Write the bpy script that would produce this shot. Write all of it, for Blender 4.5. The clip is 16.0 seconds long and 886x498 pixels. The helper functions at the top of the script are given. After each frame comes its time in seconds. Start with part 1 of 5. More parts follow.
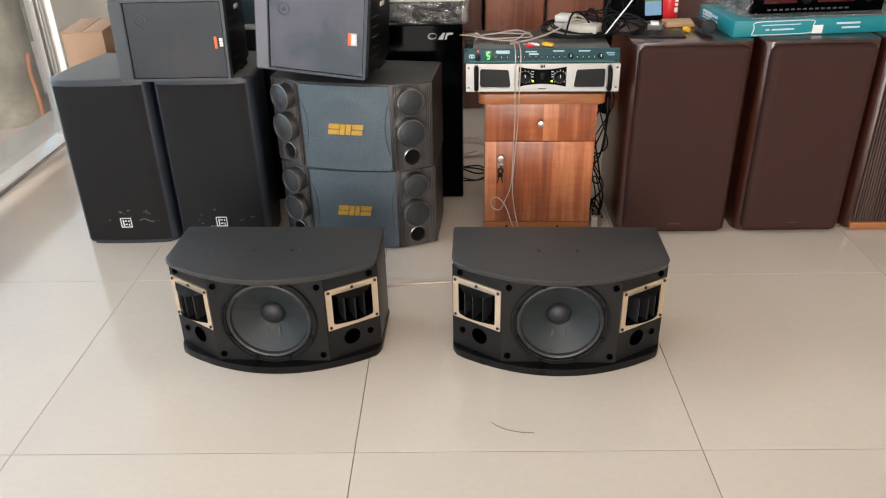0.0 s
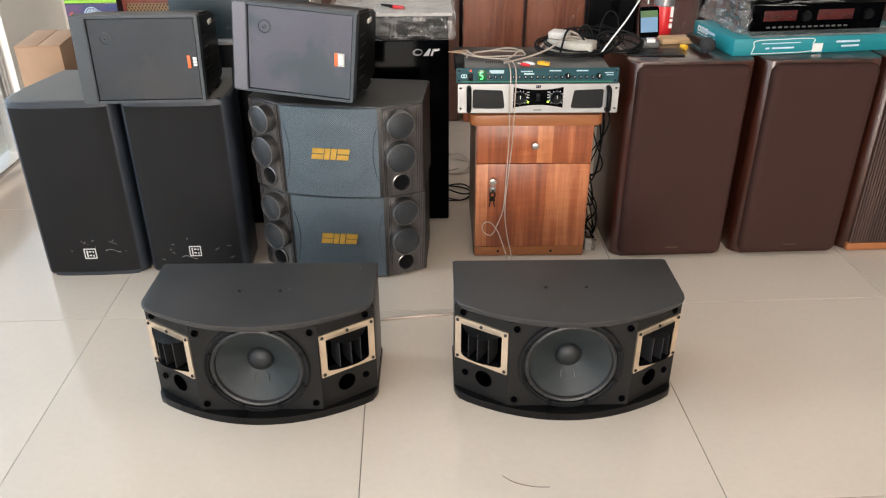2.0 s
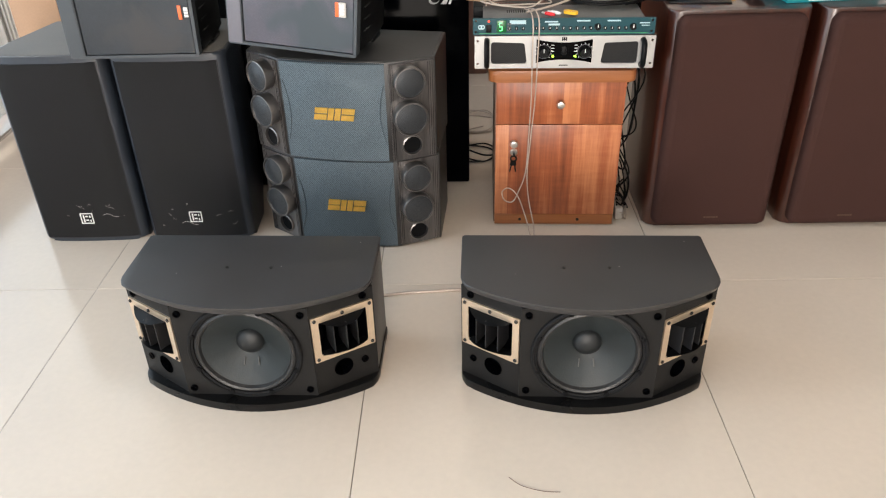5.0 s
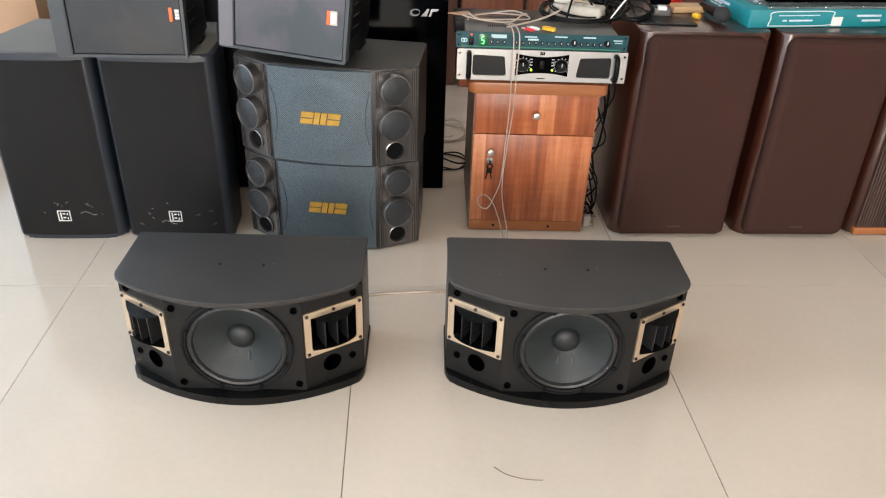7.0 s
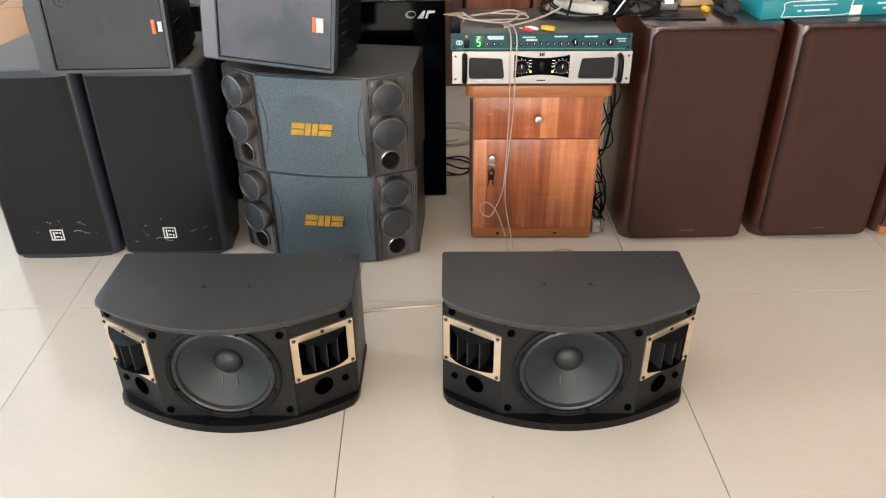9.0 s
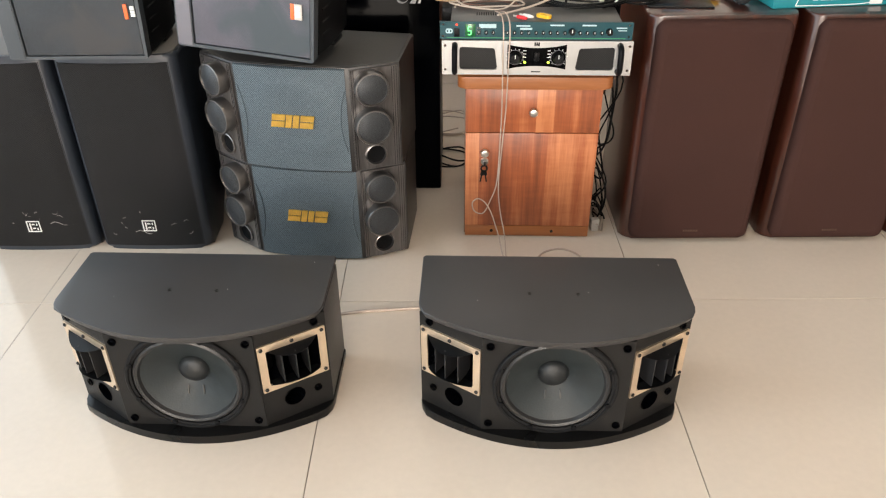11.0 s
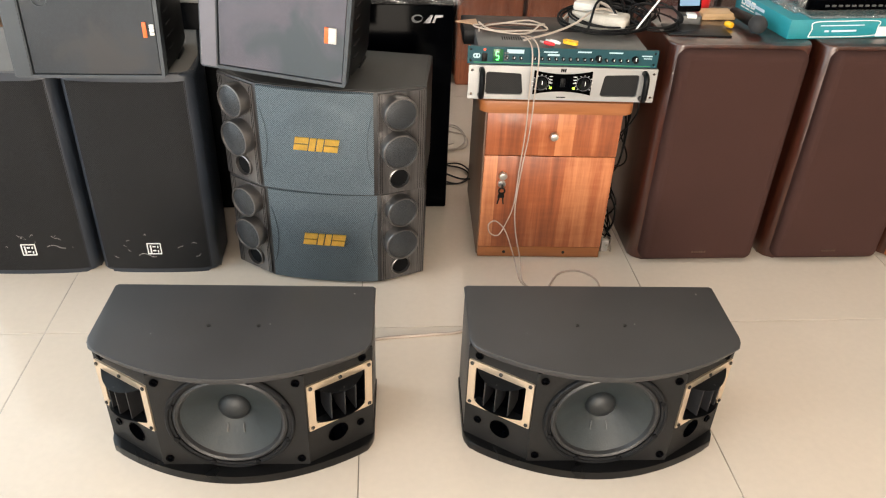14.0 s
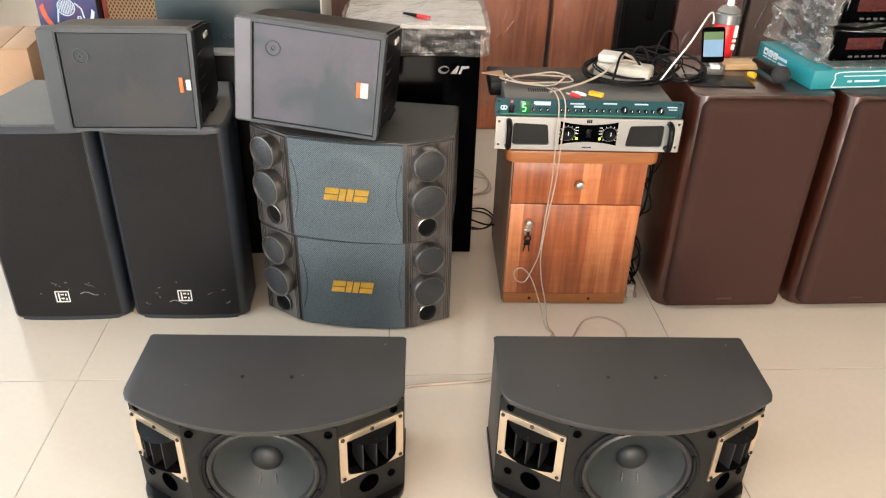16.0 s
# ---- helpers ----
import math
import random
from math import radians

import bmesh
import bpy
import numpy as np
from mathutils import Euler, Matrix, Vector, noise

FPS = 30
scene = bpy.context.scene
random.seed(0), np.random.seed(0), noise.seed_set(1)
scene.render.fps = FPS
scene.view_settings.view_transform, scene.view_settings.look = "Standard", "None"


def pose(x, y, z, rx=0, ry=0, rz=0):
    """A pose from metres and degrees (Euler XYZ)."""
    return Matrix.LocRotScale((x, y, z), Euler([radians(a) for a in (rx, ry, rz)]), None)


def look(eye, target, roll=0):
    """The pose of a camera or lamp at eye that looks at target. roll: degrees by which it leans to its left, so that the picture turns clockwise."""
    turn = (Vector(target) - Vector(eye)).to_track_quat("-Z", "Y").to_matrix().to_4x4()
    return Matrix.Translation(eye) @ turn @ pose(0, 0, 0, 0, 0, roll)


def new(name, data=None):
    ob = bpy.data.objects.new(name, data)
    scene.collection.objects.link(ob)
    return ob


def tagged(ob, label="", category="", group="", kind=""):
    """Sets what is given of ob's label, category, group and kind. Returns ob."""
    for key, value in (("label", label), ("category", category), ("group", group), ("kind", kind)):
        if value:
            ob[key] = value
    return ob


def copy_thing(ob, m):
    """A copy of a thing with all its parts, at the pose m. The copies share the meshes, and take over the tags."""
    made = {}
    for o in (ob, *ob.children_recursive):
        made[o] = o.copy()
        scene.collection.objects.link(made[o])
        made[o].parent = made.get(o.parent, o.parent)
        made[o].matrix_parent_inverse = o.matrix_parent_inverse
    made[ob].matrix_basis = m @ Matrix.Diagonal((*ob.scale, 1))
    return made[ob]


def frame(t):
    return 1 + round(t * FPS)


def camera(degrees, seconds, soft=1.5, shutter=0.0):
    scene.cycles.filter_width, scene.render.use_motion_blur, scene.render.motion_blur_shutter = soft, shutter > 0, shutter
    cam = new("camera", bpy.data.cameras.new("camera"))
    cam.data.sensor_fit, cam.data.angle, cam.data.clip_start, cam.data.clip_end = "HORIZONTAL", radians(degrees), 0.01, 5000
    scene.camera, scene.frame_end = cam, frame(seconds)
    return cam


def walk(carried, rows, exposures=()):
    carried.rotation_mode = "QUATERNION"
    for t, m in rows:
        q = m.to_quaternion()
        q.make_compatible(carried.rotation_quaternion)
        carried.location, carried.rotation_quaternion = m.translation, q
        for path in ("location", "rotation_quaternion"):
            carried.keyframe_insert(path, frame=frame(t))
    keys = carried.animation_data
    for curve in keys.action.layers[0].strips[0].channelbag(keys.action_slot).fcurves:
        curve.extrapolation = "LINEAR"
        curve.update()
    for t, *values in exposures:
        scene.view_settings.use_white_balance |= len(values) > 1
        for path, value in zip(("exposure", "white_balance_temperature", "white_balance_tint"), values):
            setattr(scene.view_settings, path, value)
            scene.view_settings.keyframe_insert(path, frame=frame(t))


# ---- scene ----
cam = camera(59.7, 16.0, soft=1.2)
PATH = [
    (0, (-0.059, 0.149, 1.248), (-0.094, 1.914, 0.309), -1.2),
    (0.5, (-0.056, 0.152, 1.248), (-0.129, 1.941, 0.357), -1.9),
    (1, (-0.05, 0.166, 1.244), (-0.125, 1.951, 0.343), -2.2),
    (1.5, (-0.103, 0.251, 1.261), (-0.111, 2.023, 0.335), -0.4),
    (2, (-0.17, 0.316, 1.272), (-0.091, 2.077, 0.328), -0.2),
    (2.5, (-0.222, 0.356, 1.287), (-0.131, 2.119, 0.346), 0.7),
    (3, (-0.167, 0.447, 1.278), (-0.093, 2.194, 0.307), 0.7),
    (3.5, (-0.073, 0.533, 1.263), (-0.047, 2.245, 0.229), -0.0),
    (4, (-0.025, 0.563, 1.223), (-0.086, 2.243, 0.14), -1.4),
    (6.3, (-0.177, 0.426, 1.242), (-0.105, 2.148, 0.227), 0.2),
    (6.5, (-0.179, 0.428, 1.242), (-0.087, 2.148, 0.226), 0.8),
    (7, (-0.18, 0.429, 1.249), (-0.071, 2.141, 0.22), 2.0),
    (7.5, (-0.175, 0.405, 1.259), (-0.051, 2.124, 0.244), 1.5),
    (8, (-0.168, 0.405, 1.268), (-0.049, 2.135, 0.272), 1.1),
    (8.5, (-0.137, 0.459, 1.252), (-0.066, 2.18, 0.236), -0.1),
    (11, (-0.016, 0.644, 1.236), (-0.023, 2.324, 0.15), -0.5),
    (11.5, (-0.024, 0.623, 1.248), (-0.036, 2.302, 0.161), -0.8),
    (12, (-0.02, 0.613, 1.259), (-0.069, 2.314, 0.209), -2.2),
    (12.5, (-0.019, 0.604, 1.263), (-0.068, 2.31, 0.219), -1.3),
    (13, (-0.079, 0.626, 1.262), (-0.133, 2.306, 0.178), 0.8),
    (13.5, (-0.175, 0.685, 1.262), (-0.113, 2.338, 0.138), 1.1),
    (14, (-0.254, 0.708, 1.286), (-0.087, 2.376, 0.195), 2.6),
    (14.5, (-0.277, 0.742, 1.318), (-0.128, 2.467, 0.316), 2.3),
    (15, (-0.271, 0.726, 1.315), (-0.091, 2.441, 0.302), 3.0),
    (15.5, (-0.29, 0.711, 1.316), (-0.121, 2.397, 0.253), 4.0),
    (16, (-0.289, 0.713, 1.326), (-0.159, 2.431, 0.309), 1.9),
]
walk(cam, [(t, look(eye, target, roll)) for t, eye, target, roll in PATH],
     exposures=[(0.0, -0.03, 6500, 10), (2.0, 0.1, 6500, 10), (4.0, 0.22, 6500, 10), (7.0, 0.18, 6500, 10), (11.0, 0.32, 6750, 10), (13.0, 0.34, 6800, 10), (14.5, 0.55, 7050, 10), (16.0, 0.55, 7050, 10)])

# ---- light ----
world = bpy.data.worlds.new("daylight")
scene.world = world
world.use_nodes = True
wn = world.node_tree
sky = wn.nodes.new("ShaderNodeTexSky")
sky.sky_type, sky.sun_disc = "NISHITA", False
sky.sun_elevation, sky.sun_rotation = radians(49), radians(185)
wn.links.new(sky.outputs[0], wn.nodes["Background"].inputs[0])
wn.nodes["Background"].inputs[1].default_value = 0.15
sun = new("sun", bpy.data.lights.new("sun", "SUN"))
sun.data.energy, sun.data.angle, sun.data.color = 3.5, radians(2), (1.0, 0.96, 0.9)
sun.matrix_world = look((-0.5, -6, 7), (0, 0, 0))


def window_light(name, eye, target, w, h, watts, colour):
    ob = new(name, bpy.data.lights.new(name, "AREA"))
    ob.data.shape, ob.data.size, ob.data.size_y = "RECTANGLE", w, h
    ob.data.energy, ob.data.color = watts, colour
    ob.matrix_world = look(eye, target)
    return ob


side_light = window_light("sky_light_side", (-1.86, 0.95, 1.4), (1.0, 0.95, 1.35), 5.6, 2.2, 87, (0.75, 0.89, 1.0))
side_light.data.spread = radians(146)
window_light("sky_light_front", (-0.45, -5.8, 1.65), (0.1, 1.0, 1.4), 2.8, 2.6, 425, (1.0, 0.905, 0.82))

# ---- materials ----


def material(name, colour, rough=0.5, metal=0.0, vary=0.15, scale=9.0, fine=220.0, bump=0.15, stretch=(1, 1, 1), coat=0.0, spread=0.0, spec=0.5):
    """A surface whose colour and gloss wander at two scales, with fine relief."""
    m = bpy.data.materials.new(name)
    m.use_nodes = True
    n, l = m.node_tree.nodes, m.node_tree.links
    b = n["Principled BSDF"]
    b.inputs["Metallic"].default_value = metal
    b.inputs["Coat Weight"].default_value = coat
    b.inputs["Specular IOR Level"].default_value = spec
    co = n.new("ShaderNodeTexCoord")
    mp = n.new("ShaderNodeMapping")
    mp.inputs["Scale"].default_value = stretch
    l.new(co.outputs["Object"], mp.inputs[0])
    big, small = n.new("ShaderNodeTexNoise"), n.new("ShaderNodeTexNoise")
    for t, sc, d in ((big, scale, 5), (small, fine, 3)):
        t.inputs["Scale"].default_value, t.inputs["Detail"].default_value = sc, d
        l.new(mp.outputs[0], t.inputs["Vector"])
    mix = n.new("ShaderNodeMath")
    mix.operation = "MULTIPLY_ADD"
    l.new(small.outputs[0], mix.inputs[0])
    mix.inputs[1].default_value = 0.5
    l.new(big.outputs[0], mix.inputs[2])
    ramp = n.new("ShaderNodeValToRGB")
    ramp.color_ramp.elements[0].position, ramp.color_ramp.elements[1].position = 0.45, 1.05
    ramp.color_ramp.elements[0].color = (*[c * (1 - vary) for c in colour], 1)
    ramp.color_ramp.elements[1].color = (*[min(1, c * (1 + vary)) for c in colour], 1)
    l.new(mix.outputs[0], ramp.inputs[0])
    out = ramp.outputs[0]
    if spread:
        info, hue = n.new("ShaderNodeObjectInfo"), n.new("ShaderNodeHueSaturation")
        rng = n.new("ShaderNodeMapRange")
        rng.inputs[3].default_value, rng.inputs[4].default_value = 1 - spread, 1 + spread
        l.new(info.outputs["Random"], rng.inputs[0])
        l.new(rng.outputs[0], hue.inputs["Value"])
        l.new(out, hue.inputs["Color"])
        out = hue.outputs[0]
    l.new(out, b.inputs["Base Color"])
    rr = n.new("ShaderNodeMapRange")
    rr.inputs[3].default_value, rr.inputs[4].default_value = rough * 0.8, min(1, rough * 1.25)
    l.new(big.outputs[0], rr.inputs[0])
    l.new(rr.outputs[0], b.inputs["Roughness"])
    if bump:
        bp = n.new("ShaderNodeBump")
        bp.inputs["Strength"].default_value, bp.inputs["Distance"].default_value = bump, 0.001
        l.new(small.outputs[0], bp.inputs["Height"])
        l.new(bp.outputs[0], b.inputs["Normal"])
    return m


def mesh_grille(name, colour, hole, pitch, rough=0.5, metal=0.3, cloud=0.15):
    """Perforated sheet: rows of small dark holes, pitch in metres, across x and z."""
    m = material(name, colour, rough, metal, cloud, 6, 200, 0.0, spec=0.3)
    n, l = m.node_tree.nodes, m.node_tree.links
    b = n["Principled BSDF"]
    co, mp = n.new("ShaderNodeTexCoord"), n.new("ShaderNodeMapping")
    mp.inputs["Scale"].default_value = (1, 0.001, 1)
    mp.inputs["Rotation"].default_value = (0, radians(45), 0)
    l.new(co.outputs["Object"], mp.inputs[0])
    v = n.new("ShaderNodeTexVoronoi")
    v.inputs["Scale"].default_value, v.inputs["Randomness"].default_value = 1 / pitch, 0.0
    l.new(mp.outputs[0], v.inputs["Vector"])
    lt = n.new("ShaderNodeMath")
    lt.operation = "LESS_THAN"
    lt.inputs[1].default_value = 0.36
    l.new(v.outputs["Distance"], lt.inputs[0])
    mx = n.new("ShaderNodeMix")
    mx.data_type = "RGBA"
    old = b.inputs["Base Color"].links[0].from_socket
    l.new(lt.outputs[0], mx.inputs["Factor"])
    l.new(old, mx.inputs["A"])
    mx.inputs["B"].default_value = (*hole, 1)
    l.new(mx.outputs["Result"], b.inputs["Base Color"])
    return m


def wood(name, dark, light, axis="z", ring=14.0, rough=0.35, coat=0.2):
    """Grain along the axis."""
    m = bpy.data.materials.new(name)
    m.use_nodes = True
    n, l = m.node_tree.nodes, m.node_tree.links
    b = n["Principled BSDF"]
    b.inputs["Roughness"].default_value, b.inputs["Coat Weight"].default_value = rough, coat
    co, mp = n.new("ShaderNodeTexCoord"), n.new("ShaderNodeMapping")
    s = {"z": (1, 1, 0.07), "x": (0.07, 1, 1)}[axis]
    mp.inputs["Scale"].default_value = s
    l.new(co.outputs["Object"], mp.inputs[0])
    g, f = n.new("ShaderNodeTexNoise"), n.new("ShaderNodeTexNoise")
    g.inputs["Scale"].default_value, g.inputs["Detail"].default_value, g.inputs["Distortion"].default_value = ring, 4, 1.2
    f.inputs["Scale"].default_value, f.inputs["Detail"].default_value = ring * 14, 3
    l.new(mp.outputs[0], g.inputs["Vector"])
    l.new(mp.outputs[0], f.inputs["Vector"])
    add = n.new("ShaderNodeMath")
    add.operation = "MULTIPLY_ADD"
    add.inputs[1].default_value = 0.6
    l.new(f.outputs[0], add.inputs[0])
    l.new(g.outputs[0], add.inputs[2])
    value = add.outputs[0]
    ramp = n.new("ShaderNodeValToRGB")
    e = ramp.color_ramp.elements
    e[0].position, e[1].position = 0.52, 1.05
    e[0].color, e[1].color = (*dark, 1), (*light, 1)
    l.new(value, ramp.inputs[0])
    l.new(ramp.outputs[0], b.inputs["Base Color"])
    bp = n.new("ShaderNodeBump")
    bp.inputs["Strength"].default_value, bp.inputs["Distance"].default_value = 0.12, 0.001
    l.new(f.outputs[0], bp.inputs["Height"])
    l.new(bp.outputs[0], b.inputs["Normal"])
    return m


def strip_laminate(name):
    """Printed block-board laminate: upright strips of differing tone, each with its own streaks, some with cross curl."""
    m = bpy.data.materials.new(name)
    m.use_nodes = True
    n, l = m.node_tree.nodes, m.node_tree.links
    b = n["Principled BSDF"]
    b.inputs["Roughness"].default_value, b.inputs["Coat Weight"].default_value = 0.36, 0.12
    co, oi, sep = n.new("ShaderNodeTexCoord"), n.new("ShaderNodeObjectInfo"), n.new("ShaderNodeSeparateXYZ")
    l.new(co.outputs["Object"], sep.inputs[0])

    def calc(op, a, c, d=None):
        k = n.new("ShaderNodeMath")
        k.operation = op
        for i, v in enumerate((a, c, d)):
            if v is None:
                continue
            if isinstance(v, (int, float)):
                k.inputs[i].default_value = v
            else:
                l.new(v, k.inputs[i])
        return k.outputs[0]

    along = calc("ADD", sep.outputs[0], calc("MULTIPLY", oi.outputs["Random"], 7.3))
    strip = calc("FLOOR", calc("DIVIDE", calc("ADD", along, calc("MULTIPLY", calc("SINE", calc("MULTIPLY", along, 31.0), 0.0), 0.016)), 0.062), 0.0)
    tone = n.new("ShaderNodeTexWhiteNoise")
    tone.noise_dimensions = "1D"
    l.new(strip, tone.inputs["W"])
    # streaks differ from strip to strip
    place = n.new("ShaderNodeCombineXYZ")
    l.new(sep.outputs[0], place.inputs[0])
    l.new(calc("MULTIPLY", strip, 1.7), place.inputs[1])
    l.new(calc("MULTIPLY", sep.outputs[2], 0.045), place.inputs[2])
    streak, fine, curl = n.new("ShaderNodeTexNoise"), n.new("ShaderNodeTexNoise"), n.new("ShaderNodeTexNoise")
    for t, sc, d in ((streak, 46, 4), (fine, 300, 3), (curl, 60, 2)):
        t.inputs["Scale"].default_value, t.inputs["Detail"].default_value = sc, d
    l.new(place.outputs[0], streak.inputs["Vector"])
    l.new(place.outputs[0], fine.inputs["Vector"])
    wide = n.new("ShaderNodeMapping")
    wide.inputs["Scale"].default_value = (0.25, 1, 1.4)
    l.new(co.outputs["Object"], wide.inputs[0])
    l.new(wide.outputs[0], curl.inputs["Vector"])
    v = calc("MULTIPLY_ADD", tone.outputs["Value"], 0.5, calc("MULTIPLY", streak.outputs[0], 0.75))
    v = calc("MULTIPLY_ADD", fine.outputs[0], 0.22, v)
    v = calc("MULTIPLY_ADD", curl.outputs[0], 0.16, v)
    ramp = n.new("ShaderNodeValToRGB")
    e = ramp.color_ramp.elements
    e[0].position, e[0].color = 0.5, (0.155, 0.041, 0.0165, 1)
    e[1].position, e[1].color = 1.12, (0.53, 0.2, 0.084, 1)
    mid = e.new(0.78)
    mid.color = (0.34, 0.093, 0.034, 1)
    l.new(v, ramp.inputs[0])
    l.new(ramp.outputs[0], b.inputs["Base Color"])
    bp = n.new("ShaderNodeBump")
    bp.inputs["Strength"].default_value, bp.inputs["Distance"].default_value = 0.1, 0.001
    l.new(fine.outputs[0], bp.inputs["Height"])
    l.new(bp.outputs[0], b.inputs["Normal"])
    return m


def smeared(m, colour, scale, low, high):
    """Wipes a second tone over a surface in soft, wide smears."""
    n, l = m.node_tree.nodes, m.node_tree.links
    b = n["Principled BSDF"]
    co, nz, rng, mx = n.new("ShaderNodeTexCoord"), n.new("ShaderNodeTexNoise"), n.new("ShaderNodeMapRange"), n.new("ShaderNodeMix")
    nz.inputs["Scale"].default_value, nz.inputs["Detail"].default_value, nz.inputs["Distortion"].default_value = scale, 3, 0.6
    l.new(co.outputs["Object"], nz.inputs["Vector"])
    rng.interpolation_type = "SMOOTHSTEP"
    rng.inputs[1].default_value, rng.inputs[2].default_value = low, high
    l.new(nz.outputs[0], rng.inputs[0])
    mx.data_type = "RGBA"
    l.new(rng.outputs[0], mx.inputs["Factor"])
    l.new(b.inputs["Base Color"].links[0].from_socket, mx.inputs["A"])
    mx.inputs["B"].default_value = (*colour, 1)
    l.new(mx.outputs["Result"], b.inputs["Base Color"])
    return m


def glow(name, colour, power):
    m = material(name, colour, 0.4, vary=0.02, bump=0)
    b = m.node_tree.nodes["Principled BSDF"]
    b.inputs["Emission Color"].default_value = (*colour, 1)
    b.inputs["Emission Strength"].default_value = power
    return m


def clear(name, tint, veil, rough=0.06, gloss=0.06, creased=False):
    """Thin clear film or pane: mostly seen through, with a glossy face. veil: how much of it is milky."""
    m = bpy.data.materials.new(name)
    m.use_nodes = True
    n, l = m.node_tree.nodes, m.node_tree.links
    n.remove(n["Principled BSDF"])
    tr, gl, df = n.new("ShaderNodeBsdfTransparent"), n.new("ShaderNodeBsdfGlossy"), n.new("ShaderNodeBsdfDiffuse")
    tr.inputs[0].default_value = (*tint, 1)
    gl.inputs["Roughness"].default_value = rough
    df.inputs[0].default_value = (0.75, 0.75, 0.74, 1)
    lw, fr = n.new("ShaderNodeLayerWeight"), n.new("ShaderNodeMapRange")
    lw.inputs[0].default_value = 0.25
    l.new(lw.outputs["Facing"], fr.inputs[0])
    fr.inputs[3].default_value, fr.inputs[4].default_value = gloss, 0.6
    if creased:
        co, mp, nz, bp = n.new("ShaderNodeTexCoord"), n.new("ShaderNodeMapping"), n.new("ShaderNodeTexNoise"), n.new("ShaderNodeBump")
        mp.inputs["Scale"].default_value, mp.inputs["Rotation"].default_value = (1, 1, 0.22), (0, radians(18), 0)
        nz.inputs["Scale"].default_value, nz.inputs["Detail"].default_value, nz.inputs["Distortion"].default_value = 46, 4, 1.0
        bp.inputs["Strength"].default_value, bp.inputs["Distance"].default_value = 1.0, 0.006
        l.new(co.outputs["Object"], mp.inputs[0])
        l.new(mp.outputs[0], nz.inputs["Vector"])
        l.new(nz.outputs[0], bp.inputs["Height"])
        l.new(bp.outputs[0], gl.inputs["Normal"])
    a, c = n.new("ShaderNodeMixShader"), n.new("ShaderNodeMixShader")
    a.inputs[0].default_value = veil
    l.new(tr.outputs[0], a.inputs[1])
    l.new(df.outputs[0], a.inputs[2])
    l.new(fr.outputs[0], c.inputs[0])
    l.new(a.outputs[0], c.inputs[1])
    l.new(gl.outputs[0], c.inputs[2])
    l.new(c.outputs[0], n["Material Output"].inputs[0])
    return m


TILE = material("polished_tile", (0.605, 0.522, 0.435), 0.13, 0, 0.05, 2.2, 60, 0.02, spread=0.025)
GROUT = material("grout", (0.19, 0.16, 0.135), 0.9, 0, 0.3)
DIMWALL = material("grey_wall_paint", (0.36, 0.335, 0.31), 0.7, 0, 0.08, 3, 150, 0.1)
BACKWALL = material("back_wall_paint", (0.76, 0.73, 0.68), 0.7, 0, 0.08, 3, 150, 0.1)
WALL = material("wall_paint", (0.86, 0.85, 0.81), 0.7, 0, 0.05, 3, 150, 0.1)
CEIL = material("ceiling_paint", (0.8, 0.79, 0.76), 0.8, 0, 0.04, 3, 150, 0.1)
VINYL = material("black_vinyl", (0.035, 0.0335, 0.0342), 0.42, 0, 0.25, 5, 500, 0.3, spec=0.45)
LACQUER = material("black_lacquer", (0.005, 0.0048, 0.0048), 0.28, 0, 0.25, 7, 300, 0.05, spec=0.22)
SURROUND = material("grey_rubber", (0.0185, 0.018, 0.0182), 0.4, 0, 0.2, 12, 300, 0.1, spec=0.4)
BAFFLE = material("baffle_paint", (0.0078, 0.0073, 0.007), 0.5, 0, 0.25, 9, 600, 0.4, spec=0.25)
BLACK = material("matt_black", (0.004, 0.004, 0.0045), 0.7, 0, 0.2, spec=0.1)
RUBBER = material("black_rubber", (0.0075, 0.0075, 0.008), 0.6, 0, 0.2, 12, 300, 0.1, spec=0.15)
PLASTIC = material("black_plastic", (0.0036, 0.0038, 0.0043), 0.38, 0, 0.2, 12, 300, 0.1, spec=0.13)
GLOSSBLACK = material("gloss_black", (0.0007, 0.0008, 0.0012), 0.1, 0, 0.2, 8, 200, 0.03, spec=0.02)
CONE = material("cone_paper", (0.0095, 0.0138, 0.0152), 0.55, 0, 0.35, 14, 260, 0.3)
CAPCLOTH = material("dust_cap", (0.007, 0.0085, 0.0095), 0.5, 0, 0.25, 20, 400, 0.3)
BRASS = material("champagne_metal", (0.74, 0.59, 0.44), 0.3, 0.85, 0.12, 15, 300, 0.05)
SCREW = material("dark_screw", (0.03, 0.028, 0.026), 0.35, 0.8, 0.3)
DUSTTOP = material("dusty_top", (0.13, 0.124, 0.115), 0.7, 0, 0.25, 5, 260, 0.3)
SLATE = material("blue_grey_paint", (0.016, 0.0208, 0.0295), 0.38, 0, 0.22, 6, 420, 0.4, spec=0.5)
FOAM = mesh_grille("grille_foam", (0.022, 0.0216, 0.0222), (0.007, 0.007, 0.0075), 0.003, 0.85, 0.0)
WHITE = material("white_print", (0.75, 0.75, 0.73), 0.5, 0, 0.1)
GREYBOX = material("grey_plastic", (0.04, 0.047, 0.054), 0.45, 0, 0.15, 6, 350, 0.3)
GREYGRILLE = mesh_grille("grey_grille", (0.034, 0.039, 0.045), (0.027, 0.031, 0.036), 0.0025, 0.42, 0.15, 0.3)
# Paler set for the tilted monitor: dust plus window sheen put into the colour.
PALEBOX = material("pale_grey_plastic", (0.13, 0.124, 0.142), 0.4, 0, 0.15, 6, 350, 0.3)
